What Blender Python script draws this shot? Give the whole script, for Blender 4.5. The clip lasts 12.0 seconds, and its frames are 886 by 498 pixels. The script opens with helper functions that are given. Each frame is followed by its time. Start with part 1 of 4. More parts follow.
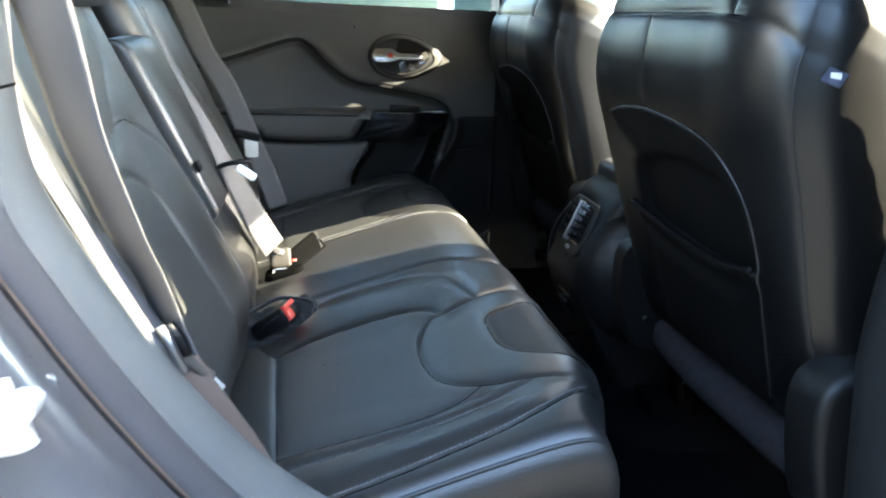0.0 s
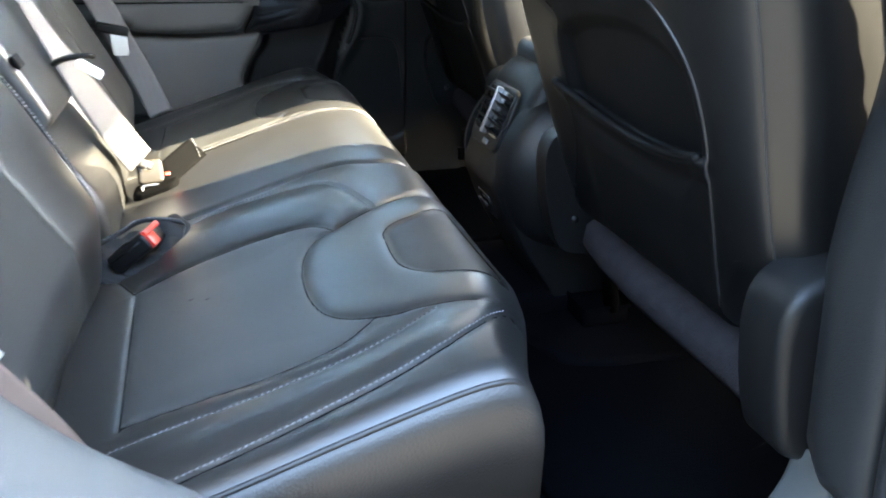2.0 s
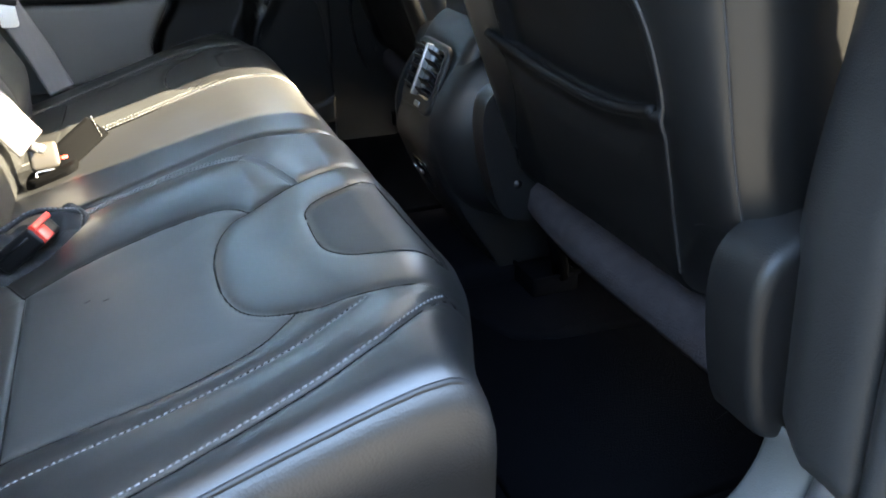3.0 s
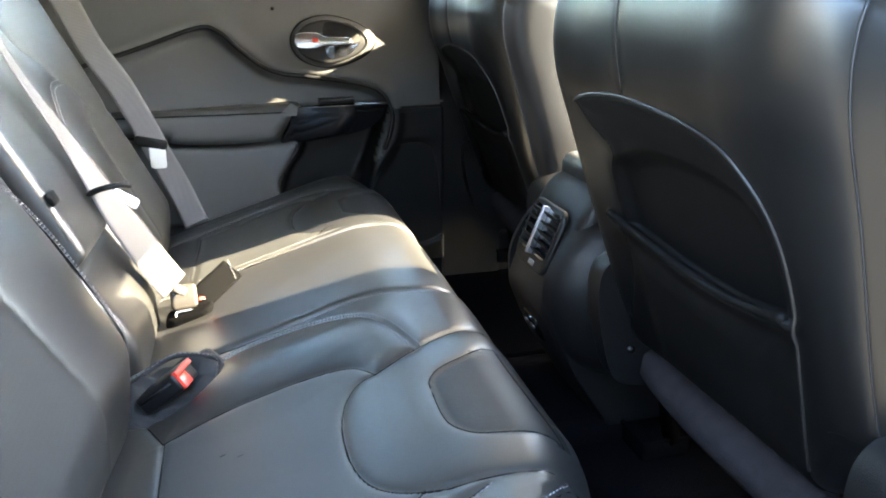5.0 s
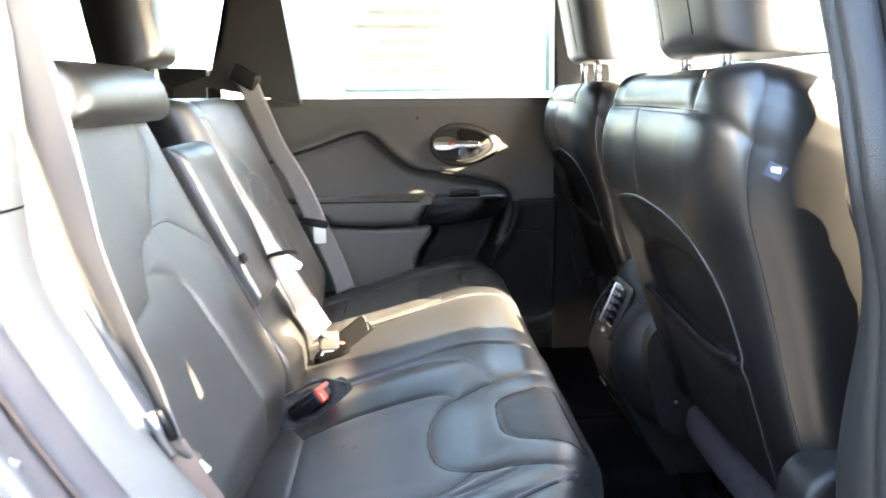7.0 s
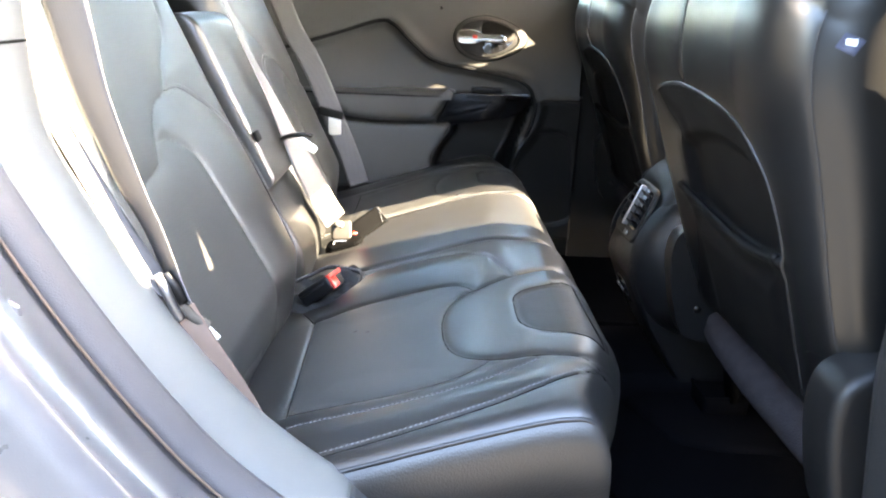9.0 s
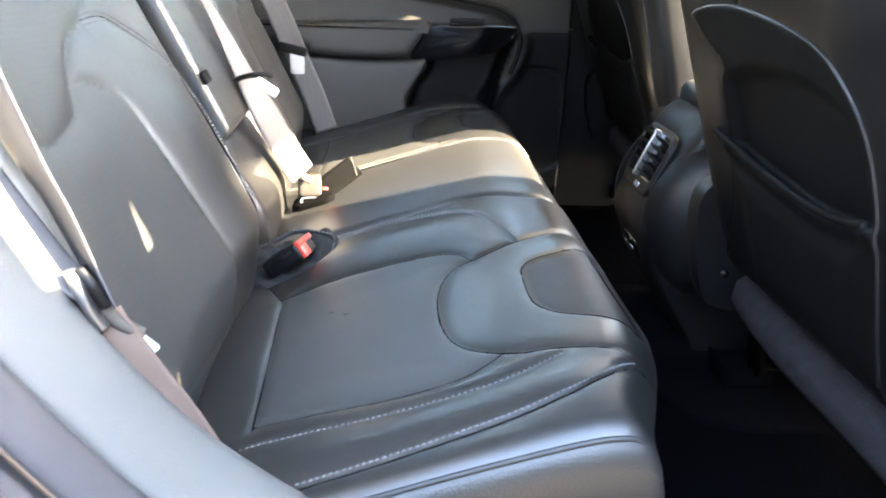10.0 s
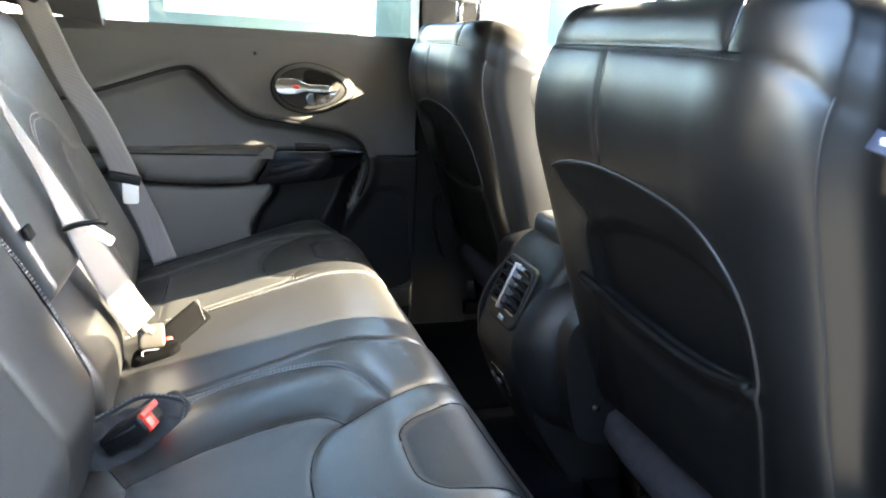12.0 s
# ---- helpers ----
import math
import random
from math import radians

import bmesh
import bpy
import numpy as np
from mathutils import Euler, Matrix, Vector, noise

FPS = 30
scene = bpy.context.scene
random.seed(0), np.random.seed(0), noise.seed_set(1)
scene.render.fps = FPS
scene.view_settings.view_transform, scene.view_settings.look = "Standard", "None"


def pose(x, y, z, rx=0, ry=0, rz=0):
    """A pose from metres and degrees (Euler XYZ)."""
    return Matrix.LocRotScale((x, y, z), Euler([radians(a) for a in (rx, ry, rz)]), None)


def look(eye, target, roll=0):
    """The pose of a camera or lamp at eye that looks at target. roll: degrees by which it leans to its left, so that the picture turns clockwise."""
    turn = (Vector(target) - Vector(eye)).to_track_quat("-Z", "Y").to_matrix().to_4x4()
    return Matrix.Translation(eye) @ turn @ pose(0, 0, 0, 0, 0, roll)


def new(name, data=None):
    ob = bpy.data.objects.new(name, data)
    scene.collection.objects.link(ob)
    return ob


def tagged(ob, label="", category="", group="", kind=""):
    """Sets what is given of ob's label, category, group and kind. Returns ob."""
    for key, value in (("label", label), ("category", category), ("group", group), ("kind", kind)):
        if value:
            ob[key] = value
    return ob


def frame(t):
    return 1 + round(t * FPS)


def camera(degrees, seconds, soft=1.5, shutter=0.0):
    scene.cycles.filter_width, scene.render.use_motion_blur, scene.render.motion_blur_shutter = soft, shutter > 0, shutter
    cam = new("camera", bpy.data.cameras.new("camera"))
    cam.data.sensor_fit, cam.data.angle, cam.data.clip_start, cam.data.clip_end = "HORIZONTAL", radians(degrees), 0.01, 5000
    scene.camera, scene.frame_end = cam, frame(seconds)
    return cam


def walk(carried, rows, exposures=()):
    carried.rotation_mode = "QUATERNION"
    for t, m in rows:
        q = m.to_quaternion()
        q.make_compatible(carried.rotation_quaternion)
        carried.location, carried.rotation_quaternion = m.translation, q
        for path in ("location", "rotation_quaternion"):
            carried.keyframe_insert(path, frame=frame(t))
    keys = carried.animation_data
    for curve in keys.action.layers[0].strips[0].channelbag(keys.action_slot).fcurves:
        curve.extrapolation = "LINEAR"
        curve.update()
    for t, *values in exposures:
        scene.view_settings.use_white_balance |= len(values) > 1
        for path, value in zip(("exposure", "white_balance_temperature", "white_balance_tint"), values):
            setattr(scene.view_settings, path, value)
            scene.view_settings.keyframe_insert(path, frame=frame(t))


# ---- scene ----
cam = camera(60.5, 12.0, 1.9, 0.5)
PATH = [
    (0, (-0.24, -1.2, 0.744), (0.147, 0.676, 0.169), 2.6),
    (0.5, (-0.245, -1.227, 0.747), (0.065, 0.653, 0.137), 1.8),
    (1, (-0.238, -1.226, 0.745), (0.093, 0.641, 0.109), 1.8),
    (1.5, (-0.181, -1.159, 0.705), (0.285, 0.633, -0.051), 2.2),
    (2, (-0.156, -1.056, 0.693), (0.374, 0.695, -0.115), 1.2),
    (2.5, (-0.13, -1.01, 0.675), (0.461, 0.681, -0.214), 0.8),
    (3, (-0.119, -0.985, 0.669), (0.531, 0.684, -0.221), -0.3),
    (3.5, (-0.128, -0.963, 0.682), (0.5, 0.743, -0.15), -0.3),
    (3.7, (-0.133, -0.956, 0.714), (0.478, 0.803, -0.016), 0.1),
    (5.3, (-0.154, -0.999, 0.739), (0.3, 0.847, 0.117), -0.2),
    (5.5, (-0.15, -1.024, 0.741), (0.296, 0.823, 0.116), 0.2),
    (6, (-0.13, -1.125, 0.744), (0.276, 0.73, 0.118), 2.3),
    (6.5, (-0.126, -1.203, 0.741), (0.189, 0.681, 0.148), 1.9),
    (7, (-0.111, -1.253, 0.776), (-0.024, 0.706, 0.381), -0.4),
    (7.2, (-0.118, -1.283, 0.776), (-0.051, 0.673, 0.366), -0.5),
    (8.8, (-0.122, -1.243, 0.734), (-0.065, 0.674, 0.167), 3.0),
    (9, (-0.126, -1.219, 0.729), (-0.058, 0.684, 0.117), 2.6),
    (9.5, (-0.135, -1.146, 0.716), (-0.04, 0.729, 0.027), 3.1),
    (10, (-0.15, -1.056, 0.703), (0.012, 0.788, -0.055), 2.6),
    (10.5, (-0.169, -0.967, 0.684), (0.077, 0.855, -0.104), 2.0),
    (11, (-0.172, -0.934, 0.689), (0.284, 0.869, -0.047), 4.7),
    (11.5, (-0.161, -0.933, 0.734), (0.385, 0.9, 0.15), 1.7),
    (12, (-0.173, -0.988, 0.751), (0.4, 0.86, 0.245), 3.4),
]
EXPOSURES = [(0.0, 4.88, 6600.0, 3.0), (0.5, 5.66, 7000.0, 5.0), (1.0, 5.82, 7050.0, 5.0), (1.5, 5.9, 7050.0, 5.0), (2.5, 5.74, 7000.0, 4.0), (3.5, 5.75, 7150.0, 6.0), (5.5, 6.0, 7200.0, 6.0), (7.0, 6.05, 7500.0, 11.0), (9.0, 6.03, 7550.0, 11.0), (10.5, 5.97, 7450.0, 9.0), (12.0, 5.88, 7100.0, 7.0)]
walk(cam, [(t, look(eye, target, roll)) for t, eye, target, roll in PATH], EXPOSURES)

# ---- world, sun and exposure ----
SUN_EL, SUN_AZ = 33.5, -12.5  # degrees; azimuth from the car's nose (+x), towards its right side when negative
world = bpy.data.worlds.new("sky")
scene.world = world
world.use_nodes = True
wn = world.node_tree
sky = wn.nodes.new("ShaderNodeTexSky")
sky.sky_type = "NISHITA"
sky.sun_disc = False
sky.dust_density = 1.3
sky.sun_elevation = radians(SUN_EL)
sky.sun_rotation = radians(90 - SUN_AZ)
bg = wn.nodes["Background"]
wn.links.new(sky.outputs[0], bg.inputs[0])
bg.inputs[1].default_value = 0.15
sun = new("sun", bpy.data.lights.new("sun", "SUN"))
sun.data.energy, sun.data.angle, sun.data.color = 3.3, radians(0.55), (1.0, 0.88, 0.68)
sun_way = Vector((math.cos(radians(SUN_EL)) * math.cos(radians(SUN_AZ)), math.cos(radians(SUN_EL)) * math.sin(radians(SUN_AZ)), math.sin(radians(SUN_EL))))
sun.matrix_world = look(sun_way * 20, (0, 0, 0))


# ---- materials ----
def material(name, colour, rough=0.5, metal=0.0, vary=0.15, scale=18.0, bump=0.0, bump_scale=400.0, spec=0.5, coat=0.0, holes=0.0, ribs=0.0):
    """A principled material with a slow stain, a fine grain and a leather-like relief, all in metres."""
    m = bpy.data.materials.new(name)
    m.use_nodes = True
    t = m.node_tree
    p = t.nodes["Principled BSDF"]
    p.inputs["Metallic"].default_value = metal
    p.inputs["Specular IOR Level"].default_value = spec
    p.inputs["Coat Weight"].default_value = coat
    p.inputs["Coat Roughness"].default_value = 0.08
    co = t.nodes.new("ShaderNodeTexCoord")
    big = t.nodes.new("ShaderNodeTexNoise")
    big.inputs["Scale"].default_value, big.inputs["Detail"].default_value = scale, 6.0
    t.links.new(co.outputs["Object"], big.inputs["Vector"])
    mix = t.nodes.new("ShaderNodeMix")
    mix.data_type = "RGBA"
    mix.inputs[6].default_value = (*[c * (1 - vary) for c in colour], 1)
    mix.inputs[7].default_value = (*[min(1, c * (1 + vary)) for c in colour], 1)
    t.links.new(big.outputs["Fac"], mix.inputs[0])
    out = mix.outputs[2]
    rm = t.nodes.new("ShaderNodeMapRange")
    rm.inputs[3].default_value, rm.inputs[4].default_value = max(0.02, rough - 0.07), min(1, rough + 0.07)
    t.links.new(big.outputs["Fac"], rm.inputs[0])
    t.links.new(rm.outputs[0], p.inputs["Roughness"])
    height = None
    if bump:
        grain = t.nodes.new("ShaderNodeTexVoronoi")
        grain.inputs["Scale"].default_value = bump_scale
        t.links.new(co.outputs["Object"], grain.inputs["Vector"])
        height = grain.outputs["Distance"]
    if holes or ribs:
        # perforations on a square raster, or woven ribs, by sines of the place
        sep = t.nodes.new("ShaderNodeSeparateXYZ")
        t.links.new(co.outputs["Object"], sep.inputs[0])
        waves = []
        for axis in ((0, 1) if holes else (1,)):
            mul = t.nodes.new("ShaderNodeMath")
            mul.operation = "MULTIPLY"
            mul.inputs[1].default_value = 2 * math.pi / (holes or ribs)
            t.links.new(sep.outputs[axis], mul.inputs[0])
            s = t.nodes.new("ShaderNodeMath")
            s.operation = "SINE"
            t.links.new(mul.outputs[0], s.inputs[0])
            waves.append(s.outputs[0])
        if holes:
            pr = t.nodes.new("ShaderNodeMath")
            pr.operation = "MULTIPLY"
            t.links.new(waves[0], pr.inputs[0])
            t.links.new(waves[1], pr.inputs[1])
            gt = t.nodes.new("ShaderNodeMath")
            gt.operation = "GREATER_THAN"
            gt.inputs[1].default_value = 0.55
            t.links.new(pr.outputs[0], gt.inputs[0])
            dark = t.nodes.new("ShaderNodeMix")
            dark.data_type = "RGBA"
            dark.inputs[7].default_value = (*[c * 0.72 for c in colour], 1)
            t.links.new(gt.outputs[0], dark.inputs[0])
            t.links.new(out, dark.inputs[6])
            out = dark.outputs[2]
        else:
            height = waves[0]
    t.links.new(out, p.inputs["Base Color"])
    if height is not None:
        b = t.nodes.new("ShaderNodeBump")
        b.inputs["Strength"].default_value, b.inputs["Distance"].default_value = bump or 0.25, 0.0006
        t.links.new(height, b.inputs["Height"])
        t.links.new(b.outputs[0], p.inputs["Normal"])
    return m


LEATHER = material("black_leather", (0.0080, 0.0081, 0.0081), 0.405, spec=.86, bump=0.06, bump_scale=520, vary=0.12, scale=9)
LEATHER_PERF = material("perforated_leather", (0.0290, 0.0298, 0.0292), 0.48, spec=.50, vary=0.10, scale=9, holes=0.0042)
SEATBACK = material("black_seatback_vinyl", (0.0030, 0.0031, 0.0033), 0.37, spec=.50, bump=0.05, bump_scale=560, vary=0.12, scale=9)
LEATHER_DARK = material("grained_leather_insert", (0.0055, 0.0055, 0.0055), 0.52, spec=.34, bump=0.22, bump_scale=600, vary=0.15)
LEATHER_SIDE = material("vinyl_side", (0.016, 0.014, 0.0125), 0.44, spec=.65, bump=0.3, bump_scale=480, vary=0.12)
THREAD = material("grey_thread", (0.105, 0.105, 0.108), 0.75, vary=0.15)
CREASE = material("dark_seam", (0.0035, 0.0035, 0.0036), 0.7, vary=0.1, spec=0.05)
BEIGE_PLASTIC = material("worn_latch_plastic", (0.052, 0.045, 0.038), 0.45, vary=0.12)
BLACK_WEB = material("black_webbing", (0.0013, 0.0013, 0.0014), 0.85, spec=.02, vary=0.3, scale=60, ribs=.002)
BUCKLE_BROWN = material("worn_buckle_plastic", (0.017, 0.0145, 0.0115), 0.5, spec=.3, vary=0.15)
PIPING = material("dark_piping", (0.014, 0.014, 0.015), 0.45, vary=0.1)
PLASTIC = material("black_plastic", (0.0045, 0.0045, 0.0048), 0.42, spec=.24, bump=0.3, bump_scale=900, vary=0.12, scale=30)
PLASTIC_SOFT = material("soft_dark_plastic", (0.016, 0.0155, 0.015), 0.42, bump=0.2, bump_scale=900, vary=0.12, scale=20)
PLASTIC_GREY = material("grey_plastic_trim", (0.092, 0.097, 0.095), 0.50, bump=0.3, bump_scale=900, vary=0.1, scale=12)
PLASTIC_DARK = material("dark_grey_plastic_trim", (0.0110, 0.0110, 0.0118), 0.48, spec=.25, bump=0.4, bump_scale=800, vary=0.12, scale=14)
SILL_TRIM = material("sill_trim_plastic", (0.029, 0.0305, 0.031), 0.54, bump=0.3, bump_scale=900, vary=0.1, scale=12)
DOOR_VINYL = material("door_vinyl", (0.046, 0.046, 0.0445), 0.52, bump=0.3, bump_scale=600, vary=0.1, scale=12)
GLOSS = material("gloss_black", (0.006, 0.006, 0.007), 0.07, vary=0.05, coat=0.6)
CHROME = material("satin_chrome", (0.72, 0.72, 0.73), 0.16, metal=1.0, vary=0.04)
STEEL = material("steel", (0.36, 0.36, 0.37), 0.36, metal=1.0, vary=0.1)
WHITE_METAL = material("brushed_tongue_metal", (0.78, 0.78, 0.76), 0.42, metal=0.6, vary=0.06)
# webbing with the warm tone of sunlight put into its colour
WEBBING_SUNLIT = material("brown_sunlit_webbing", (0.095, 0.064, 0.049), 0.7, vary=0.1, ribs=0.0045, scale=40)
ORANGE = material("orange_seal_edge", (0.085, 0.055, 0.036), 0.6, vary=0.1)
WEBBING = material("grey_webbing", (0.092, 0.089, 0.091), 0.55, vary=0.08, bump=.08, ribs=0.0016, scale=40)
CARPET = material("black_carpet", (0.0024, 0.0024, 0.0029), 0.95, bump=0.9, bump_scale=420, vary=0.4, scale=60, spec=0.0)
CARPET_GREY = material("grey_carpet", (0.022, 0.020, 0.022), 0.95, bump=0.9, bump_scale=420, vary=0.4, scale=60, spec=0.0)
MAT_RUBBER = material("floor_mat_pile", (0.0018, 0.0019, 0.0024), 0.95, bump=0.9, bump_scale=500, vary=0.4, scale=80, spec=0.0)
BACK_PANEL = material("matte_black_back_panel", (0.0028, 0.0028, 0.003), 0.6, bump=0.3, bump_scale=620, vary=0.15, spec=0.12)
RED = material("red_button", (0.55, 0.035, 0.020), 0.35, vary=0.08)
PAINT = material("grey_metallic_paint", (0.12, 0.118, 0.125), 0.30, metal=0.5, vary=0.06, scale=60, coat=1.0, bump=.05, bump_scale=900)
HEADLINER = material("headliner", (0.42, 0.41, 0.39), 0.9, bump=0.4, bump_scale=700, vary=0.06)
CLOTH = material("black_cloth", (0.013, 0.013, 0.014), 0.9, bump=.6, bump_scale=700, vary=.3, scale=60)
RUBBER = material("rubber_seal", (0.050, 0.048, 0.051), 0.5, spec=.3, vary=0.15, bump=0.2, bump_scale=700)
WALL = material("dark_shade_wall", (0.07, 0.07, 0.067), 0.9, bump=.4, bump_scale=90, vary=.15, scale=2)
CONCRETE = material("asphalt", (0.050, 0.049, 0.047), 0.85, bump=0.5, bump_scale=120, vary=0.22, scale=3)
WHITE_PAINT = material("white_paint", (0.80, 0.80, 0.79), 0.35, vary=0.04, coat=0.5)
PAPER = material("paper", (0.82, 0.81, 0.78), 0.8, vary=0.03)
_t = PAPER.node_tree
_tr = _t.nodes.new("ShaderNodeBsdfTranslucent")
_tr.inputs[0].default_value = (.85, .83, .78, 1)
_ms = _t.nodes.new("ShaderNodeMixShader")
_ms.inputs[0].default_value = .5
_t.links.new(_t.nodes["Principled BSDF"].outputs[0], _ms.inputs[1])
_t.links.new(_tr.outputs[0], _ms.inputs[2])
_t.links.new(_ms.outputs[0], _t.nodes["Material Output"].inputs[0])
INK = material("grey_print", (0.75, 0.74, 0.715), 0.8, vary=0.1)
TAG_BLUE = material("dark_blue_label", (0.012, 0.014, 0.028), 0.7, vary=0.1)
DARK_GLASS = material("tinted_glass_of_parked_car", (0.05, 0.07, 0.065), 0.08, vary=0.1, coat=0.5)
PRIVACY = material("privacy_glass", (.02, .022, .022), .06, vary=.05)
GLASS = bpy.data.materials.new("window_glass")
GLASS.use_nodes = True
_g = GLASS.node_tree.nodes["Principled BSDF"]
_g.inputs["Transmission Weight"].default_value, _g.inputs["Roughness"].default_value, _g.inputs["IOR"].default_value = 1.0, 0.0, 1.45
_g.inputs["Base Color"].default_value = (0.90, 0.94, 0.92, 1)


TINT = GLASS.copy()
TINT.name = "tinted_window_glass"
TINT.node_tree.nodes["Principled BSDF"].inputs["Base Color"].default_value = (0.62, 0.67, 0.65, 1)


# ---- mesh helpers ----
def mesh_object(name, verts, faces, mats, parent=None, label="", smooth=True, slots=None):
    me = bpy.data.meshes.new(name)
    me.from_pydata([tuple(map(float, v)) for v in verts], [], [tuple(map(int, f)) for f in faces])
    for m in (mats if isinstance(mats, (list, tuple)) else [mats]):
        me.materials.append(m)
    if slots is not None:
        me.polygons.foreach_set("material_index", np.asarray(slots, dtype=np.int32))
    if smooth:
        me.polygons.foreach_set("use_smooth", np.ones(len(me.polygons), dtype=bool))
    me.update()
    ob = new(name, me)
    if parent is not None:
        ob.parent = parent
    if label:
        ob["label"] = label
    return ob


def part(name, bm, mat, parent=None, label="", smooth=True):
    me = bpy.data.meshes.new(name)
    bmesh.ops.recalc_face_normals(bm, faces=bm.faces)
    bm.to_mesh(me)
    bm.free()
    me.materials.append(mat)
    if smooth:
        me.polygons.foreach_set("use_smooth", np.ones(len(me.polygons), dtype=bool))
        me.set_sharp_from_angle(angle=radians(40))
    ob = new(name, me)
    if parent is not None:
        ob.parent = parent
    if label:
        ob["label"] = label
    return ob


def thing(name, label, category, group="", kind=""):
    return tagged(new(name), label, category, group, kind)


def spline(pts, n=10, closed=False):
    """A smooth line through points of any dimension."""
    p = np.asarray(pts, float)
    k = len(p)
    out = []
    for i in range(k if closed else k - 1):
        if closed:
            a, b, c, d = p[(i - 1) % k], p[i], p[(i + 1) % k], p[(i + 2) % k]
        else:
            a, b, c, d = p[max(i - 1, 0)], p[i], p[i + 1], p[min(i + 2, k - 1)]
        for t in np.arange(n) / n:
            out.append(0.5 * (2 * b + (c - a) * t + (2 * a - 5 * b + 4 * c - d) * t * t + (3 * b - a - 3 * c + d) * t ** 3))
    if not closed:
        out.append(p[-1])
    return np.array(out)


def resample(line, step):
    line = np.asarray(line, float)
    seg = np.r_[0, np.cumsum(np.linalg.norm(np.diff(line, axis=0), axis=1))]
    n = max(2, int(round(seg[-1] / step)) + 1)
    s = np.linspace(0, seg[-1], n)
    return np.stack([np.interp(s, seg, line[:, i]) for i in range(line.shape[1])], 1)


def near_line(U, V, line):
    """Distance of the places (U, V) from a polyline."""
    best = np.full(U.shape, 9.0)
    line = np.asarray(line, float)
    for a, b in zip(line[:-1], line[1:]):
        d = b - a
        t = np.clip(((U - a[0]) * d[0] + (V - a[1]) * d[1]) / max(d @ d, 1e-12), 0, 1)
        best = np.minimum(best, np.hypot(U - a[0] - t * d[0], V - a[1] - t * d[1]))
    return best


def inside(U, V, poly):
    poly = np.asarray(poly, float)
    r = np.zeros(U.shape, bool)
    for (x0, y0), (x1, y1) in zip(poly, np.roll(poly, -1, axis=0)):
        c = (y0 > V) != (y1 > V)
        r ^= c & (U < (x1 - x0) * (V - y0) / ((y1 - y0) if y1 != y0 else 1e-12) + x0)
    return r


def signed(U, V, poly):
    """Distance to a closed outline, positive inside."""
    d = near_line(U, V, np.vstack([poly, poly[:1]]))
    return np.where(inside(U, V, poly), d, -d)


def step01(x):
    x = np.clip(x, 0, 1)
    return x * x * (3 - 2 * x)


def axis(a, b, ra, rb, step, deep):
    """Places from a to b with rolled edges of the radii ra and rb, and how far each one drops; the ends go down by deep."""
    th = np.linspace(0, math.pi / 2, 7)
    pos = np.r_[a, a + ra * (1 - np.cos(th)), np.linspace(a + ra, b - rb, max(2, int((b - a - ra - rb) / step)))[1:-1], b - rb * (1 - np.cos(th[::-1])), b]
    drop = np.r_[ra + deep, ra * (1 - np.sin(th)), np.zeros(len(pos) - 16), rb * (1 - np.sin(th[::-1])), rb + deep]
    return pos, drop


def upholstery(name, ua, va, place, height, mats, parent, pick=None, label=""):
    """A stuffed body: a closed sheet over two axes, with rolled edges; place(U, V, H) gives x, y, z."""
    (u, du), (v, dv) = ua, va
    U, V = np.meshgrid(u, v, indexing="ij")
    D = np.hypot(*np.meshgrid(du, dv, indexing="ij"))
    D = np.minimum(D, max(du.max(), dv.max()))
    H = height(U, V) - D
    X, Y, Z = place(U, V, H)
    n, m = U.shape
    verts = np.stack([X, Y, Z], -1).reshape(-1, 3)
    i = np.arange(n * m).reshape(n, m)
    faces = np.stack([i[:-1, :-1], i[1:, :-1], i[1:, 1:], i[:-1, 1:]], -1).reshape(-1, 4)
    slots = None
    if pick is not None:
        Uc, Vc = (U[:-1, :-1] + U[1:, 1:]) / 2, (V[:-1, :-1] + V[1:, 1:]) / 2
        slots = pick(Uc, Vc, (D[:-1, :-1] + D[1:, 1:]) / 2).reshape(-1)
    faces = list(map(tuple, faces))
    rim = list(i[0, :]) + list(i[1:, -1]) + list(i[-1, -2::-1]) + list(i[-2:0:-1, 0])
    faces.append(tuple(rim))
    if slots is not None:
        slots = np.r_[slots, 0]
    return mesh_object(name, verts, faces, mats, parent, label, slots=slots)


def tube(name, line, r, mat, parent=None, label="", sides=8, flat=1.0):
    line = np.asarray(line, float)
    d = np.gradient(line, axis=0)
    d /= np.linalg.norm(d, axis=1)[:, None] + 1e-12
    up = np.array([0, 0, 1.0]) if abs(d[0][2]) < 0.9 else np.array([1.0, 0, 0])
    verts, faces = [], []
    rs = np.broadcast_to(np.asarray(r, float), (len(line),))
    for k, (p, t) in enumerate(zip(line, d)):
        a = up - t * (up @ t)
        a /= np.linalg.norm(a) + 1e-12
        up = a
        b = np.cross(t, a)
        for s in range(sides):
            w = 2 * math.pi * s / sides
            verts.append(p + rs[k] * (math.cos(w) * a * flat + math.sin(w) * b))
    for k in range(len(line) - 1):
        for s in range(sides):
            q = (s + 1) % sides
            faces.append((k * sides + s, k * sides + q, (k + 1) * sides + q, (k + 1) * sides + s))
    faces += [tuple(range(sides))[::-1], tuple(range((len(line) - 1) * sides, len(line) * sides))]
    return mesh_object(name, verts, faces, mat, parent, label)


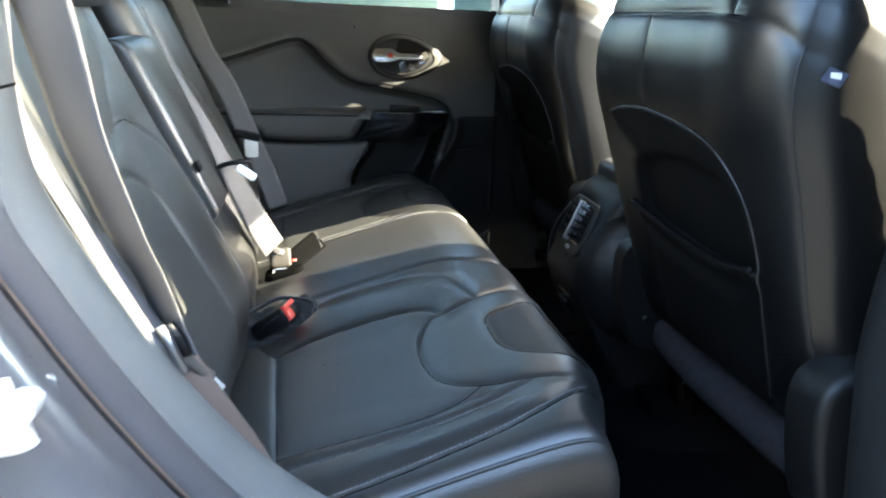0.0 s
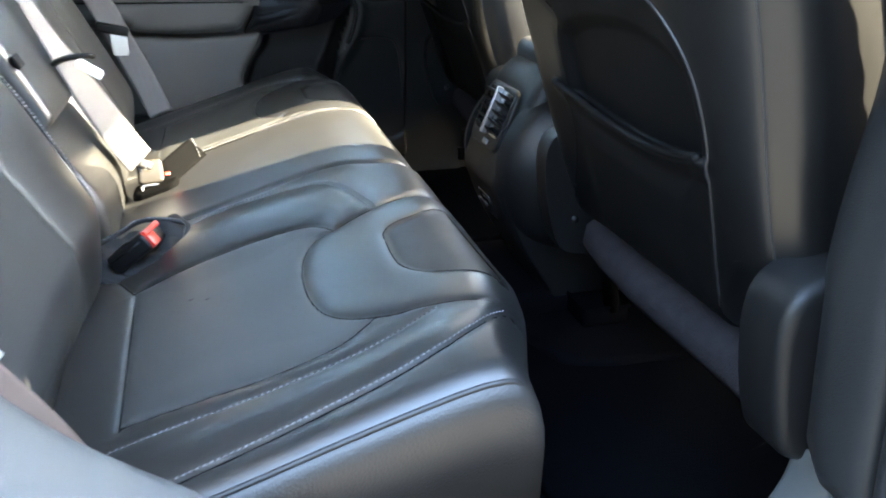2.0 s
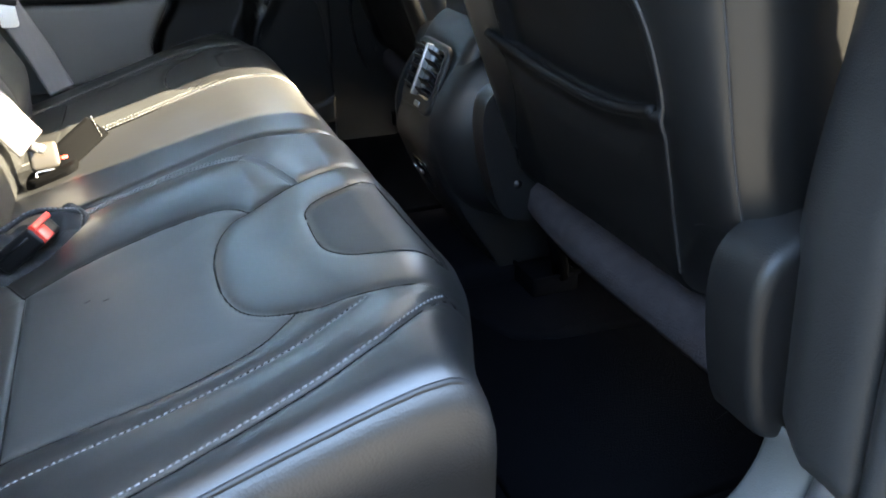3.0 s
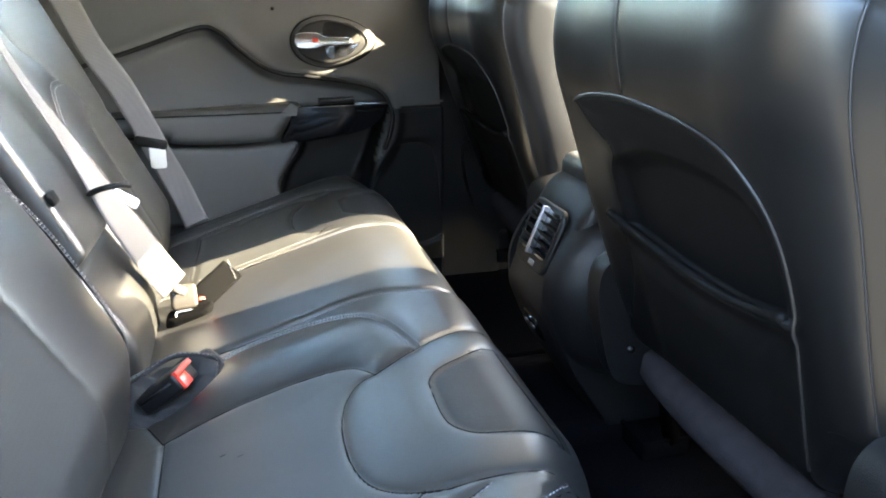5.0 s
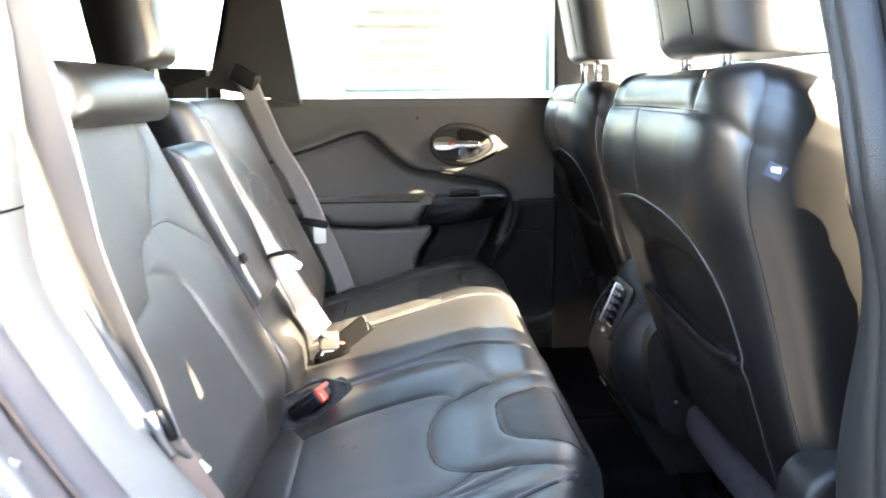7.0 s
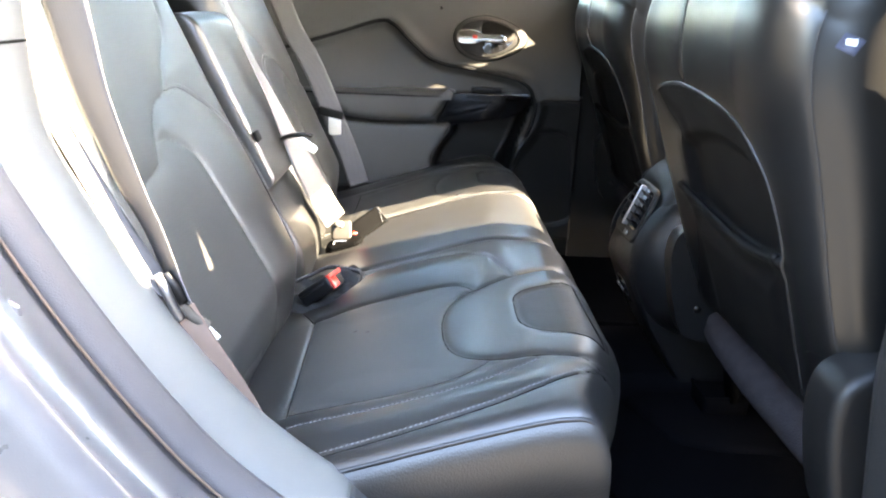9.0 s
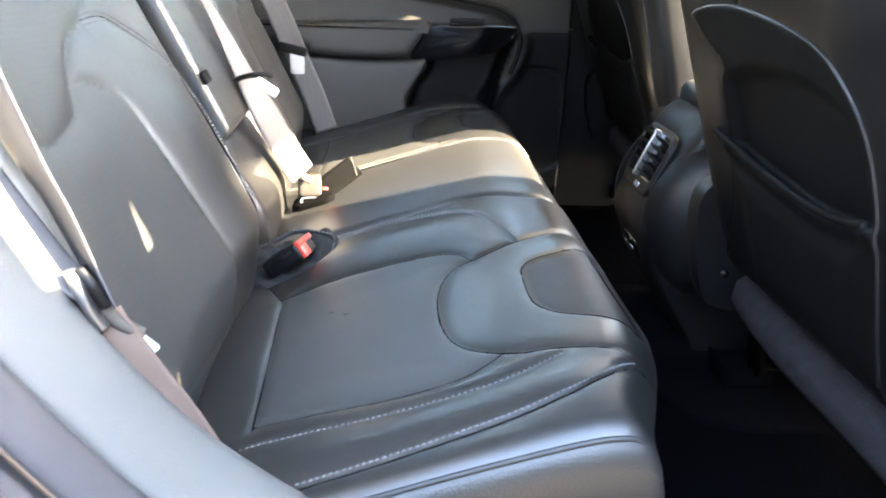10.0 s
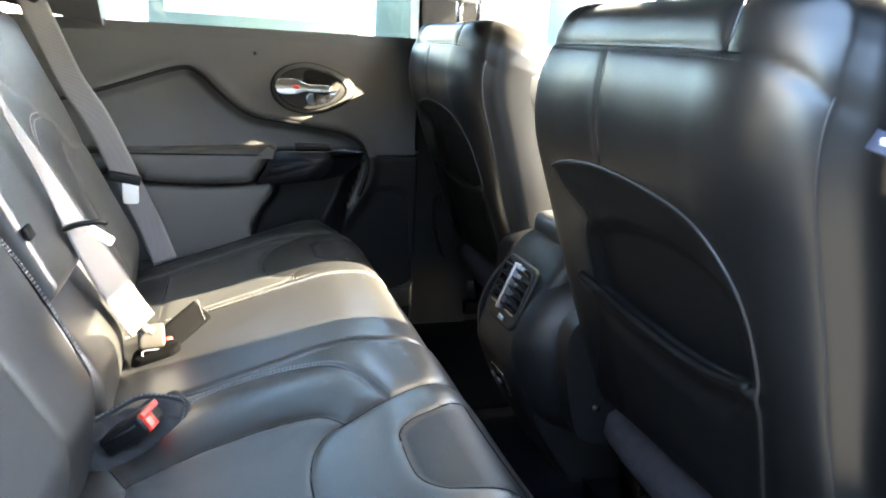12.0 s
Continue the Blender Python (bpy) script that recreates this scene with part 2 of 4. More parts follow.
def strip(name, line, across, width, thick, mat, parent=None, label=""):
    """A band of webbing: a line, the way across it at each place, its width and thickness."""
    line, across = np.asarray(line, float), np.asarray(across, float)
    if across.ndim == 1:
        across = np.tile(across, (len(line), 1))
    d = np.gradient(line, axis=0)
    d /= np.linalg.norm(d, axis=1)[:, None]
    a = across - d * (across * d).sum(1)[:, None]
    a /= np.linalg.norm(a, axis=1)[:, None]
    nrm = np.cross(d, a)
    width = np.broadcast_to(np.asarray(width, float), (len(line),))
    ks = np.linspace(-1, 1, 9)
    ring = [(k, 1) for k in ks] + [(k, -1) for k in ks[::-1]]
    n = len(ring)
    verts, faces = [], []
    for p, aa, nn, wd in zip(line, a, nrm, width):
        for k, s in ring:
            edge = 1.0 if abs(k) < 0.95 else 0.5
            verts.append(p + aa * (k * wd / 2) + nn * (s * thick / 2 * edge))
    for j in range(len(line) - 1):
        for s in range(n):
            q = (s + 1) % n
            faces.append((j * n + s, j * n + q, (j + 1) * n + q, (j + 1) * n + s))
    faces += [tuple(range(n))[::-1], tuple(range((len(line) - 1) * n, len(line) * n))]
    return mesh_object(name, verts, faces, mat, parent, label)


def block(name, size, m, mat, parent=None, label="", bevel=0.004, seg=3, taper=1.0):
    """A box with rounded edges at the pose m; taper narrows its top."""
    bm = bmesh.new()
    bmesh.ops.create_cube(bm, size=1)
    for v in bm.verts:
        if v.co.z > 0:
            v.co.x *= taper
            v.co.y *= taper
        v.co = Vector((v.co.x * size[0], v.co.y * size[1], v.co.z * size[2]))
    if bevel:
        bmesh.ops.bevel(bm, geom=bm.edges[:], offset=min(bevel, 0.45 * min(size)), segments=seg, profile=0.5, affect="EDGES")
    bm.transform(m)
    return part(name, bm, mat, parent, label)


def slab(name, poly, to3, depth, mat, parent=None, label="", bevel=0.004, seg=3):
    """A plate with the outline poly (u, v); to3(u, v, h) puts it in the world, from h = 0 to depth, with the edge at depth rounded."""
    bm = bmesh.new()
    low = [bm.verts.new(to3(u, v, 0.0)) for u, v in poly]
    n = len(low)
    rings = [low]
    c = np.mean(np.asarray(poly, float), axis=0)
    P = np.asarray(poly, float)
    tang = np.roll(P, -1, 0) - np.roll(P, 1, 0)
    nrm = np.stack([-tang[:, 1], tang[:, 0]], 1)
    nrm /= np.linalg.norm(nrm, axis=1)[:, None] + 1e-12
    area = 0.5 * np.sum(P[:, 0] * np.roll(P[:, 1], -1) - np.roll(P[:, 0], -1) * P[:, 1])
    if area < 0:
        nrm = -nrm
    for k in range(seg + 1):
        th = math.pi / 2 * k / seg
        off, h = bevel * (1 - math.cos(th)), depth - bevel * (1 - math.sin(th))
        Q = P + nrm * off
        rings.append([bm.verts.new(to3(u, v, h)) for u, v in Q])
    for A, B in zip(rings[:-1], rings[1:]):
        for i in range(n):
            j = (i + 1) % n
            bm.faces.new((A[i], A[j], B[j], B[i]))
    f = bm.faces.new(rings[-1])
    g = bm.faces.new(low[::-1])
    bmesh.ops.triangulate(bm, faces=[f, g])
    return part(name, bm, mat, parent, label)


def stitches(name, line, normal, parent, pitch=0.0065, length=0.0045, wide=0.0012, sides=(0.0,), label="light grey stitching", thread=None):
    """Small raised stitches along a line on a surface; normal: the surface's way out at each place."""
    line = resample(line, pitch)
    normal = np.asarray(normal, float)
    d = np.gradient(line, axis=0)
    d /= np.linalg.norm(d, axis=1)[:, None]
    nn = np.tile(normal, (len(line), 1)) if normal.ndim == 1 else normal
    a = np.cross(nn, d)
    a /= np.linalg.norm(a, axis=1)[:, None]
    verts, faces = [], []
    for off in sides:
        for p, t, s, n in zip(line, d, a, nn):
            c = p + s * off
            k = len(verts)
            for e, w, h in ((-1, -1, -.4), (-1, 1, -.4), (1, 1, -.4), (1, -1, -.4), (-.6, -.6, 1), (-.6, .6, 1), (.6, .6, 1), (.6, -.6, 1)):
                verts.append(c + t * (e * length / 2) + s * (w * wide / 2) + n * (h * 0.0009))
            faces += [(k, k + 1, k + 5, k + 4), (k + 1, k + 2, k + 6, k + 5), (k + 2, k + 3, k + 7, k + 6), (k + 3, k, k + 4, k + 7), (k + 4, k + 5, k + 6, k + 7)]
    return mesh_object(name, verts, faces, thread or THREAD, parent, label)


# ---- rear bench ----
TAN = math.tan(radians(25))
COS, SIN = math.cos(radians(25)), math.sin(radians(25))
BACK_N = np.array([COS, 0, SIN])


def cushion_base(x):
    """Height of the rear cushion's middle line: rising forward, flat at the front."""
    k = 0.02
    t = -x
    return 0.382 - 0.32 * (0.5 * (t + np.sqrt(t * t + k * k)) - 0.5 * k * 0.6)


SEAMS = {
    "rear": [(-0.264, -0.240), (-0.259, -0.500)],
    "inner": [(-0.267, -0.242), (-0.203, -0.233), (-0.120, -0.233), (-0.069, -0.247), (-0.047, -0.278)],
    "scoop": [(-0.047, -0.278), (-0.067, -0.284), (-0.084, -0.314), (-0.092, -0.361), (-0.090, -0.413), (-0.079, -0.451), (-0.057, -0.476), (-0.026, -0.492)],
    "front": [(-0.057, -0.476), (-0.026, -0.492), (0.035, -0.496), (0.067, -0.503), (0.091, -0.522)],
    "outer": [(-0.259, -0.495), (-0.191, -0.503), (-0.135, -0.510), (-0.082, -0.508), (-0.054, -0.493), (-0.042, -0.483)],
    "bolster": [(-0.339, -0.525), (-0.238, -0.525), (-0.136, -0.532), (-0.070, -0.531), (-0.033, -0.521), (0.004, -0.503)],
    "edge": [(-0.339, -0.603), (-0.209, -0.597), (-0.069, -0.585), (-0.005, -0.569), (0.040, -0.548), (0.080, -0.521)],
    "hip": [(-0.224, -0.117), (-0.212, -0.110), (-0.168, -0.097), (-0.100, -0.107), (-0.050, -0.140), (-0.019, -0.191), (0.002, -0.255)],
    "lip": [(-0.047, -0.278), (0.002, -0.255), (0.041, -0.232), (0.091, -0.215)],
    "corner": [(-0.319, -0.117), (-0.267, -0.240)],
}
SEAMS = {k: spline(v, 5) for k, v in SEAMS.items()}
INSERT = spline([(-0.005, -0.346), (-0.001, -0.328), (0.011, -0.312), (0.036, -0.297), (0.091, -0.277), (0.099, -0.365), (0.091, -0.465), (0.074, -0.451), (0.030, -0.441), (0.012, -0.435), (-0.001, -0.420), (-0.006, -0.398)], 5, True)
PAD = np.vstack([SEAMS["inner"], SEAMS["scoop"], SEAMS["outer"][::-1]])


def cushion_shape(names, flip, shift=0.0):
    """Height above the base: stuffed panels between the seams, raised bolsters."""
    def f(U, V):
        W = V * flip - shift
        d = np.full(U.shape, 1.0)
        for n in names:
            d = np.minimum(d, near_line(U, W, SEAMS[n]))
        s = signed(U, W, INSERT)
        h = 0.0022 * (1 - np.exp(-d / 0.0030)) + 0.0036 * (1 - np.exp(-d / 0.020))
        h += np.where(np.abs(s) < 0.03, -0.002 * np.exp(-np.abs(s) / 0.0035), 0) - 0.003 * step01(s / 0.006)
        h += 0.004 * np.exp(-((W + 0.560) / 0.035) ** 2) * step01((0.09 - U) / 0.1)
        h += 0.010 * np.exp(-((W + 0.168) / 0.060) ** 2) * step01((0.05 - U) / 0.1) * step01((U + .27) / .06)
        h -= 0.0025 * step01(signed(U, W, PAD) / 0.06)
        if "hip" in names:
            h -= 0.034 * step01((1.2 - np.hypot((U + .272) / .056, (W + .142) / .042)) / .35)
        h += 0.0006 * np.sin(31 * U + 17 * V) * np.sin(23 * V - 11 * U)
        return h
    return f


def cushion_place(U, V, H):
    # the front edge curls back towards the outer sides
    k = 1 - .48 * step01((np.abs(V) - .43) / .20)
    X = np.where(U > 0, U * k, U)
    # the joint between the near and the middle cushion runs outward at the front
    joint = -.022 * step01((U + .06) / .11) * step01((.09 - np.abs(V + .076)) / .09)
    return X, V + joint, cushion_base(U) + H


def cushion_pick(flip, shift=0.0):
    def f(U, V, D):
        W = V * flip - shift
        k = np.zeros(U.shape, int)
        k[signed(U, W, PAD) > 0] = 1
        k[(signed(U, W, INSERT) > 0)] = 2
        k[(D > 0.061) | ((D > 0.010) & (W < -.618))] = 3
        return k
    return f


def beside(line, off):
    """A flat line moved sideways by off."""
    line = np.asarray(line, float)
    d = np.gradient(line, axis=0)
    d /= np.linalg.norm(d, axis=1)[:, None]
    return line + np.stack([-d[:, 1], d[:, 0]], 1) * off


def on_cushion(line, flip, names, lift=0.0, shift=0.0):
    line = np.asarray(line, float)
    f = cushion_shape(names, flip, shift)
    h = f(line[:, 0][None], (line[:, 1][None] + shift) * flip)[0]
    front = np.clip(line[:, 0] - 0.050, 0, 0.06)
    drop = 0.06 - np.sqrt(np.maximum(0.06 ** 2 - front ** 2, 0))
    k = 1 - .48 * step01((np.abs(line[:, 1]) - .43) / .20)
    return np.stack([np.where(line[:, 0] > 0, line[:, 0] * k, line[:, 0]), line[:, 1] + shift, cushion_base(line[:, 0]) + h - drop + lift], 1) * np.array([1, flip, 1])


rear_seat = thing("bench_seat", "black leather rear bench seat with grey contrast stitching", "car seat")
ALL = list(SEAMS)
near_cushion = upholstery("seat_cushion", axis(-.385, .110, .02, .06, .0026, .03), axis(-.630, -.078, .030, .012, .0026, .095), cushion_place,
                          cushion_shape(ALL, 1), [LEATHER, LEATHER_PERF, LEATHER_DARK, LEATHER_SIDE], rear_seat, cushion_pick(1))
FAR = ["rear", "inner", "scoop", "front", "outer", "bolster", "edge"]
far_cushion = upholstery("seat_cushion", axis(-.385, .110, .02, .06, .0045, .03), axis(.208, .640, .010, .060, .0055, .075), cushion_place,
                         cushion_shape(FAR, -1, .02), [LEATHER, LEATHER_PERF, LEATHER_DARK, LEATHER_SIDE], rear_seat, cushion_pick(-1, .02))
upholstery("seat_cushion", axis(-.385, .106, .02, .06, .006, .03), axis(-.076, .206, .012, .014, .006, .075), cushion_place,
                         lambda U, V: 0.006 + 0.004 * np.cos((V - .065) / .143 * 1.5), [LEATHER], rear_seat)
for n in ALL:
    if n != "hip":
        tube("seam", on_cushion(resample(SEAMS[n], .006), 1, ALL, .0002), .0011, CREASE, near_cushion, sides=5)
    if n in FAR:
        tube("seam", on_cushion(resample(SEAMS[n], .008), -1, FAR, .0002, .02), .0012, CREASE, far_cushion, sides=5)
tube("seam", on_cushion(resample(INSERT[INSERT[:, 0] < .088], .006), 1, ALL, .0002), .0008, CREASE, near_cushion, sides=5)
for n, offs in (("bolster", (-.0036,)), ("edge", (.0036,)), ("hip", (-.0042, .0042))):
    for off in offs:
        stitches("stitching", on_cushion(beside(resample(SEAMS[n], .006), off), 1, ALL, 0.0022 if n == "hip" else 0.0012), (0, 0, 1.0), near_cushion, pitch=.0052, length=.0036, wide=.0010)
for y in (.222, .192):
    xs = np.linspace(-.25, -.02 if y > .2 else .03, 40)
    stitches("stitching", np.stack([xs, np.full(40, y), cushion_base(xs) + (.0070 if y > .2 else .0105)], 1), (0, 0, 1.0), far_cushion, pitch=.0055, length=.0030, wide=.0006)
for off in (-.0042, .0042):
    stitches("stitching", on_cushion(beside(resample(SEAMS["bolster"], .006), off), -1, FAR, 0.0009, .02), (0, 0, 1.0), far_cushion)
for u, w in ((-.203, -.315), (-.186, -.328)):
    q = on_cushion(np.array([(u - .0028, w), (u, w), (u + .0028, w)]), 1, ALL, .0001)
    tube("stain_mark", q, .0009, LEATHER_DARK, near_cushion, "small dark mark", sides=8, flat=.3)
# piping along the outer side and the front of the near cushion
PIPE = on_cushion(np.stack([np.linspace(-.34, .085, 40), np.full(40, -.6212)], 1), 1, ALL, -.0080)
tube("piping", PIPE, 0.0024, PIPING, near_cushion, sides=6)
tube("piping", spline([(-.21, -.077, .319), (-.113, -.077, .349), (-.029, -.084, .377), (.031, -.099, .384), (.076, -.100, .362), (.094, -.100, .33)], 8), 0.0016, LEATHER, near_cushion, sides=6)


BACK = {
    "stitched": [(-0.296, 0.617), (-0.246, 0.616), (-0.208, 0.601), (-0.156, 0.569), (-0.134, 0.541), (-0.108, 0.483), (-0.099, 0.423), (-0.103, 0.343)],
    "bolster": [(-0.408, 0.554), (-0.386, 0.571), (-0.348, 0.569), (-0.307, 0.544), (-0.293, 0.493), (-0.282, 0.436), (-0.268, 0.343)],
    "ear": [(-0.476, 0.543), (-0.408, 0.554), (-0.389, 0.573), (-0.346, 0.605), (-0.296, 0.617), (-0.262, 0.645), (-0.206, 0.676), (-0.176, 0.713), (-0.167, 0.773)],
    "outer": [(-0.526, 0.343), (-0.546, 0.453), (-0.556, 0.543), (-0.526, 0.558), (-0.476, 0.543)],
    "ear_outer": [(-0.556, 0.543), (-0.591, 0.613), (-0.616, 0.673), (-0.616, 0.773)],
}
BACK = {k: spline(v, 5) for k, v in BACK.items()}


def back_place(U, V, H):
    """U: across (y), V: height (z) on the leaning plane, H: out of it."""
    return -.300 - (V - .33) * TAN + H * COS, U, V + H * SIN


def back_shape(flip, shift=0.0, names=tuple(BACK)):
    def f(U, V):
        W = U * flip + shift
        d = np.full(U.shape, 1.0)
        for n in names:
            d = np.minimum(d, near_line(W, V, BACK[n]))
        h = 0.0022 * (1 - np.exp(-d / 0.0040)) + 0.0028 * (1 - np.exp(-d / 0.025))
        h += 0.013 * np.exp(-((W + 0.196) / 0.075) ** 2) * step01((.630 - V) / .16)
        h += 0.010 * np.exp(-((W + 0.58) / 0.05) ** 2)
        h -= 0.003 * np.exp(-((W + 0.40) / 0.09) ** 2)
        h -= 0.042 * step01((.375 - V) / .09)
        h += 0.0008 * np.sin(19 * U + 13 * V) * np.sin(15 * V - 21 * U)
        return h
    return f


CENTRE = np.vstack([BACK["ear"][5:], [(-.60, .80)], BACK["outer"][::-1], [(-.268, .30)], BACK["bolster"][::-1]])


# backrest centre lightened with the perforated leather, to look lit from the door
def back_pick(flip, shift=0.0):
    def f(U, V, D):
        return np.where((signed(U * flip + shift, V, CENTRE) > 0) & (D < .03), 1, 0)
    return f


near_back = upholstery("backrest", axis(-.590, -.096, .050, .040, .0036, .06), axis(.285, .788, .03, .045, .0036, .06), back_place, back_shape(1), [LEATHER, LEATHER_PERF], rear_seat, back_pick(1))
far_back = upholstery("backrest", axis(.118, .575, .040, .060, .0055, .06), axis(.285, .788, .03, .045, .0055, .06), back_place, back_shape(-1, .034), [LEATHER, LEATHER_PERF], rear_seat, back_pick(-1, .034))
upholstery("backrest", axis(-.100, .122, .02, .02, .008, .06), axis(.285, .450, .02, .02, .008, .05), back_place,
                      lambda U, V: 0.006 - 0.008 * step01((V - .36) / .08) - .025 * step01((.36 - V) / .08) + 0 * U, [LEATHER], rear_seat)


def on_back(line, lift, shape):
    line = np.asarray(line, float)
    h = shape(line[:, 0][None], line[:, 1][None])[0] + lift
    return np.stack(back_place(line[:, 0], line[:, 1], h), 1)


for off in (-.0042, .0042):
    stitches("stitching", on_back(beside(resample(BACK["stitched"], .006), off), .0009, back_shape(1)), BACK_N, near_back, pitch=.0052, length=.0038)
    stitches("stitching", on_back(beside(resample(BACK["stitched"], .006) * np.array([-1, 1]) + np.array([.034, 0]), off), .0009, back_shape(-1, .034)), BACK_N, far_back, pitch=.0052, length=.0038)
tube("seam", on_back(resample(BACK["stitched"], .006), .0002, back_shape(1)), .0011, CREASE, near_back, sides=5)
tube("seam", on_back(resample(BACK["stitched"], .008) * np.array([-1, 1]) + np.array([.034, 0]), .0002, back_shape(-1, .034)), .0012, CREASE, far_back, sides=5)
armrest = thing("folding_armrest", "folded-up black leather centre armrest in the rear backrest", "armrest")
upholstery("pad", axis(-.090, .113, .014, .014, .007, .05), axis(.450, .705, .014, .03, .007, .05), back_place,
           lambda U, V: .016 + .004 * np.cos((U - .012) / .1 * 1.4) + 0 * V, [LEATHER], armrest)
block("pull_strap", (.005, .026, .016), Matrix.Translation(back_place(-.074, .521, .019)) @ pose(0, 0, 0, 0, -25, 0), BACK_PANEL, armrest, bevel=.003)


def headrest(label, y, w, z, h, d, x):
    ob = thing("headrest", label, "headrest", "headrests")
    upholstery("cushion", axis(-w / 2, w / 2, .035, .035, .012, d - .05), axis(0, h, .035, .035, .012, d - .05),
               lambda U, V, H: (x + H + .25 * (U / w) ** 2 * -.05 - V * .20, y + U * (1 - .12 * V / h), z + V), lambda U, V: .012 * np.cos(U / w * 2.2) + 0 * V, [LEATHER], ob)
    for s in (-.06, .06):
        tube("post", [(x - .04, y + s, z - .06), (x - .05, y + s, z + .03)], .006, STEEL, ob)
    return ob


headrest("low black leather headrest on the rear backrest", -.225, .36, .742, .078, .10, -.465)
headrest("tall black leather headrest on the rear backrest", .050, .14, .825, .17, .11, -.500)


# ---- front seats ----
EDGE_L = ([.30, .343, .42, .51, .61, .667, .70, .735, .755, .772, .785, .80], [.252, .250, .241, .226, .209, .198, .189, .172, .158, .142, .127, .122])
EDGE_R = ([.30, .66, .735, .755, .772, .784, .80], [.192, .192, .192, .190, .185, .176, .166])
ARC = spline([(-.171, .619), (-.150, .626), (-.100, .633), (-.045, .636), (.034, .629), (.088, .616), (.117, .592), (.134, .555), (.138, .505), (.130, .455), (.118, .395), (.105, .330)], 6)
LEAF = spline([(-.168, .620), (-.146, .600), (-.106, .580), (-.122, .552), (-.131, .500), (-.143, .450), (-.167, .400), (-.196, .340), (-.204, .285)], 6)
MOUTH = spline([(-.150, .500), (-.052, .484), (.048, .479), (.130, .492)], 8)
TOP_SEAM = spline([(-.235, .741), (-.10, .743), (.06, .742), (.125, .739), (.165, .731), (.194, .717)], 6)
PANEL = np.vstack([ARC, [(.09, .25), (-.205, .25)], LEAF[::-1]])
NETTOP = spline([(-.122, .500), (-.112, .555), (-.095, .572), (-.030, .590), (.061, .590), (.116, .569), (.128, .530), (.128, .495)], 6)


def front_place(yc, xo):
    def f(U, V, H):
        # U: across, towards the car's right side; V: height; the top curls forward
        kl, kr = np.interp(V, *EDGE_L), np.interp(V, *EDGE_R)
        left = .12 + (np.abs(U) - .12) * (kl - .12) / .12
        right = .09 + (U - .09) * (kr - .09) / .102
        y = np.where(U < -.12, -left, np.where(U > .09, right, U))
        curl = 2.7 * np.maximum(V - .625, 0) ** 2
        W = V + .085 * step01((U - .085) / .10) * step01((.43 - V) / .11) + .02
        curl = curl + .020 * step01((V - .42) / .24) * step01((.83 - V) / .07) * step01((U - .10) / .09)
        x = xo + .282 - (W - .36) * .40 + curl - H * .93
        return x, yc - y, W + H * .36
    return f


def front_shape(U, V):
    d = near_line(U, V, ARC)
    d = np.minimum(d, near_line(U, V, TOP_SEAM))
    for q in ([(-.045, .636), (-.045, .742)], [(.119, .741), (.119, .80)]):
        d = np.minimum(d, near_line(U, V, np.array(q)))
    d = np.minimum(d, near_line(U, V, LEAF))
    h = 0.0022 * (1 - np.exp(-d / 0.003)) + 0.0030 * (1 - np.exp(-d / 0.018))
    pocket = signed(U, V, np.vstack([NETTOP, MOUTH[::-1]]))
    h -= 0.013 * step01(pocket / 0.012 + .3)
    below = np.vstack([MOUTH, [(.128, .40), (.10, .31), (-.15, .31)]])
    h += 0.011 * step01(signed(U, V, below) / 0.05) + 0.010 * np.exp(-(near_line(U, V, MOUTH + [0, -.006]) / .007) ** 2)
    h -= 0.006 * step01(signed(U, V, PANEL) / .03)
    h += 0.006 * np.exp(-((U - .155) / .045) ** 2) + .005 * np.exp(-((U + .205) / .04) ** 2)
    h += .0007 * np.sin(27 * U + 14 * V) * np.sin(19 * V - 23 * U)
    return h


def rolled(a, b, ra, da, rb, db, step, ends):
    """Places from a to b with edges rolled as quarter ellipses (ra wide, da deep), then rows (further, deeper) past each end."""
    th = np.linspace(0, math.pi / 2, 10)
    mid = np.linspace(a + ra, b - rb, max(3, int((b - a - ra - rb) / step)))[1:-1]
    lo, hi = ends
    pos = np.r_[[a - o for o, _ in lo[::-1]], a + ra * (1 - np.cos(th)), mid, b - rb * (1 - np.cos(th[::-1])), [b + o for o, _ in hi]]
    drop = np.r_[[da + q for _, q in lo[::-1]], da * (1 - np.sin(th)), np.zeros(len(mid)), db * (1 - np.sin(th[::-1])), [db + q for _, q in hi]]
    return pos, drop


def xo_line(pts, xo):
    return spline(np.asarray(pts, float) + np.array([xo, 0, 0]), 6)


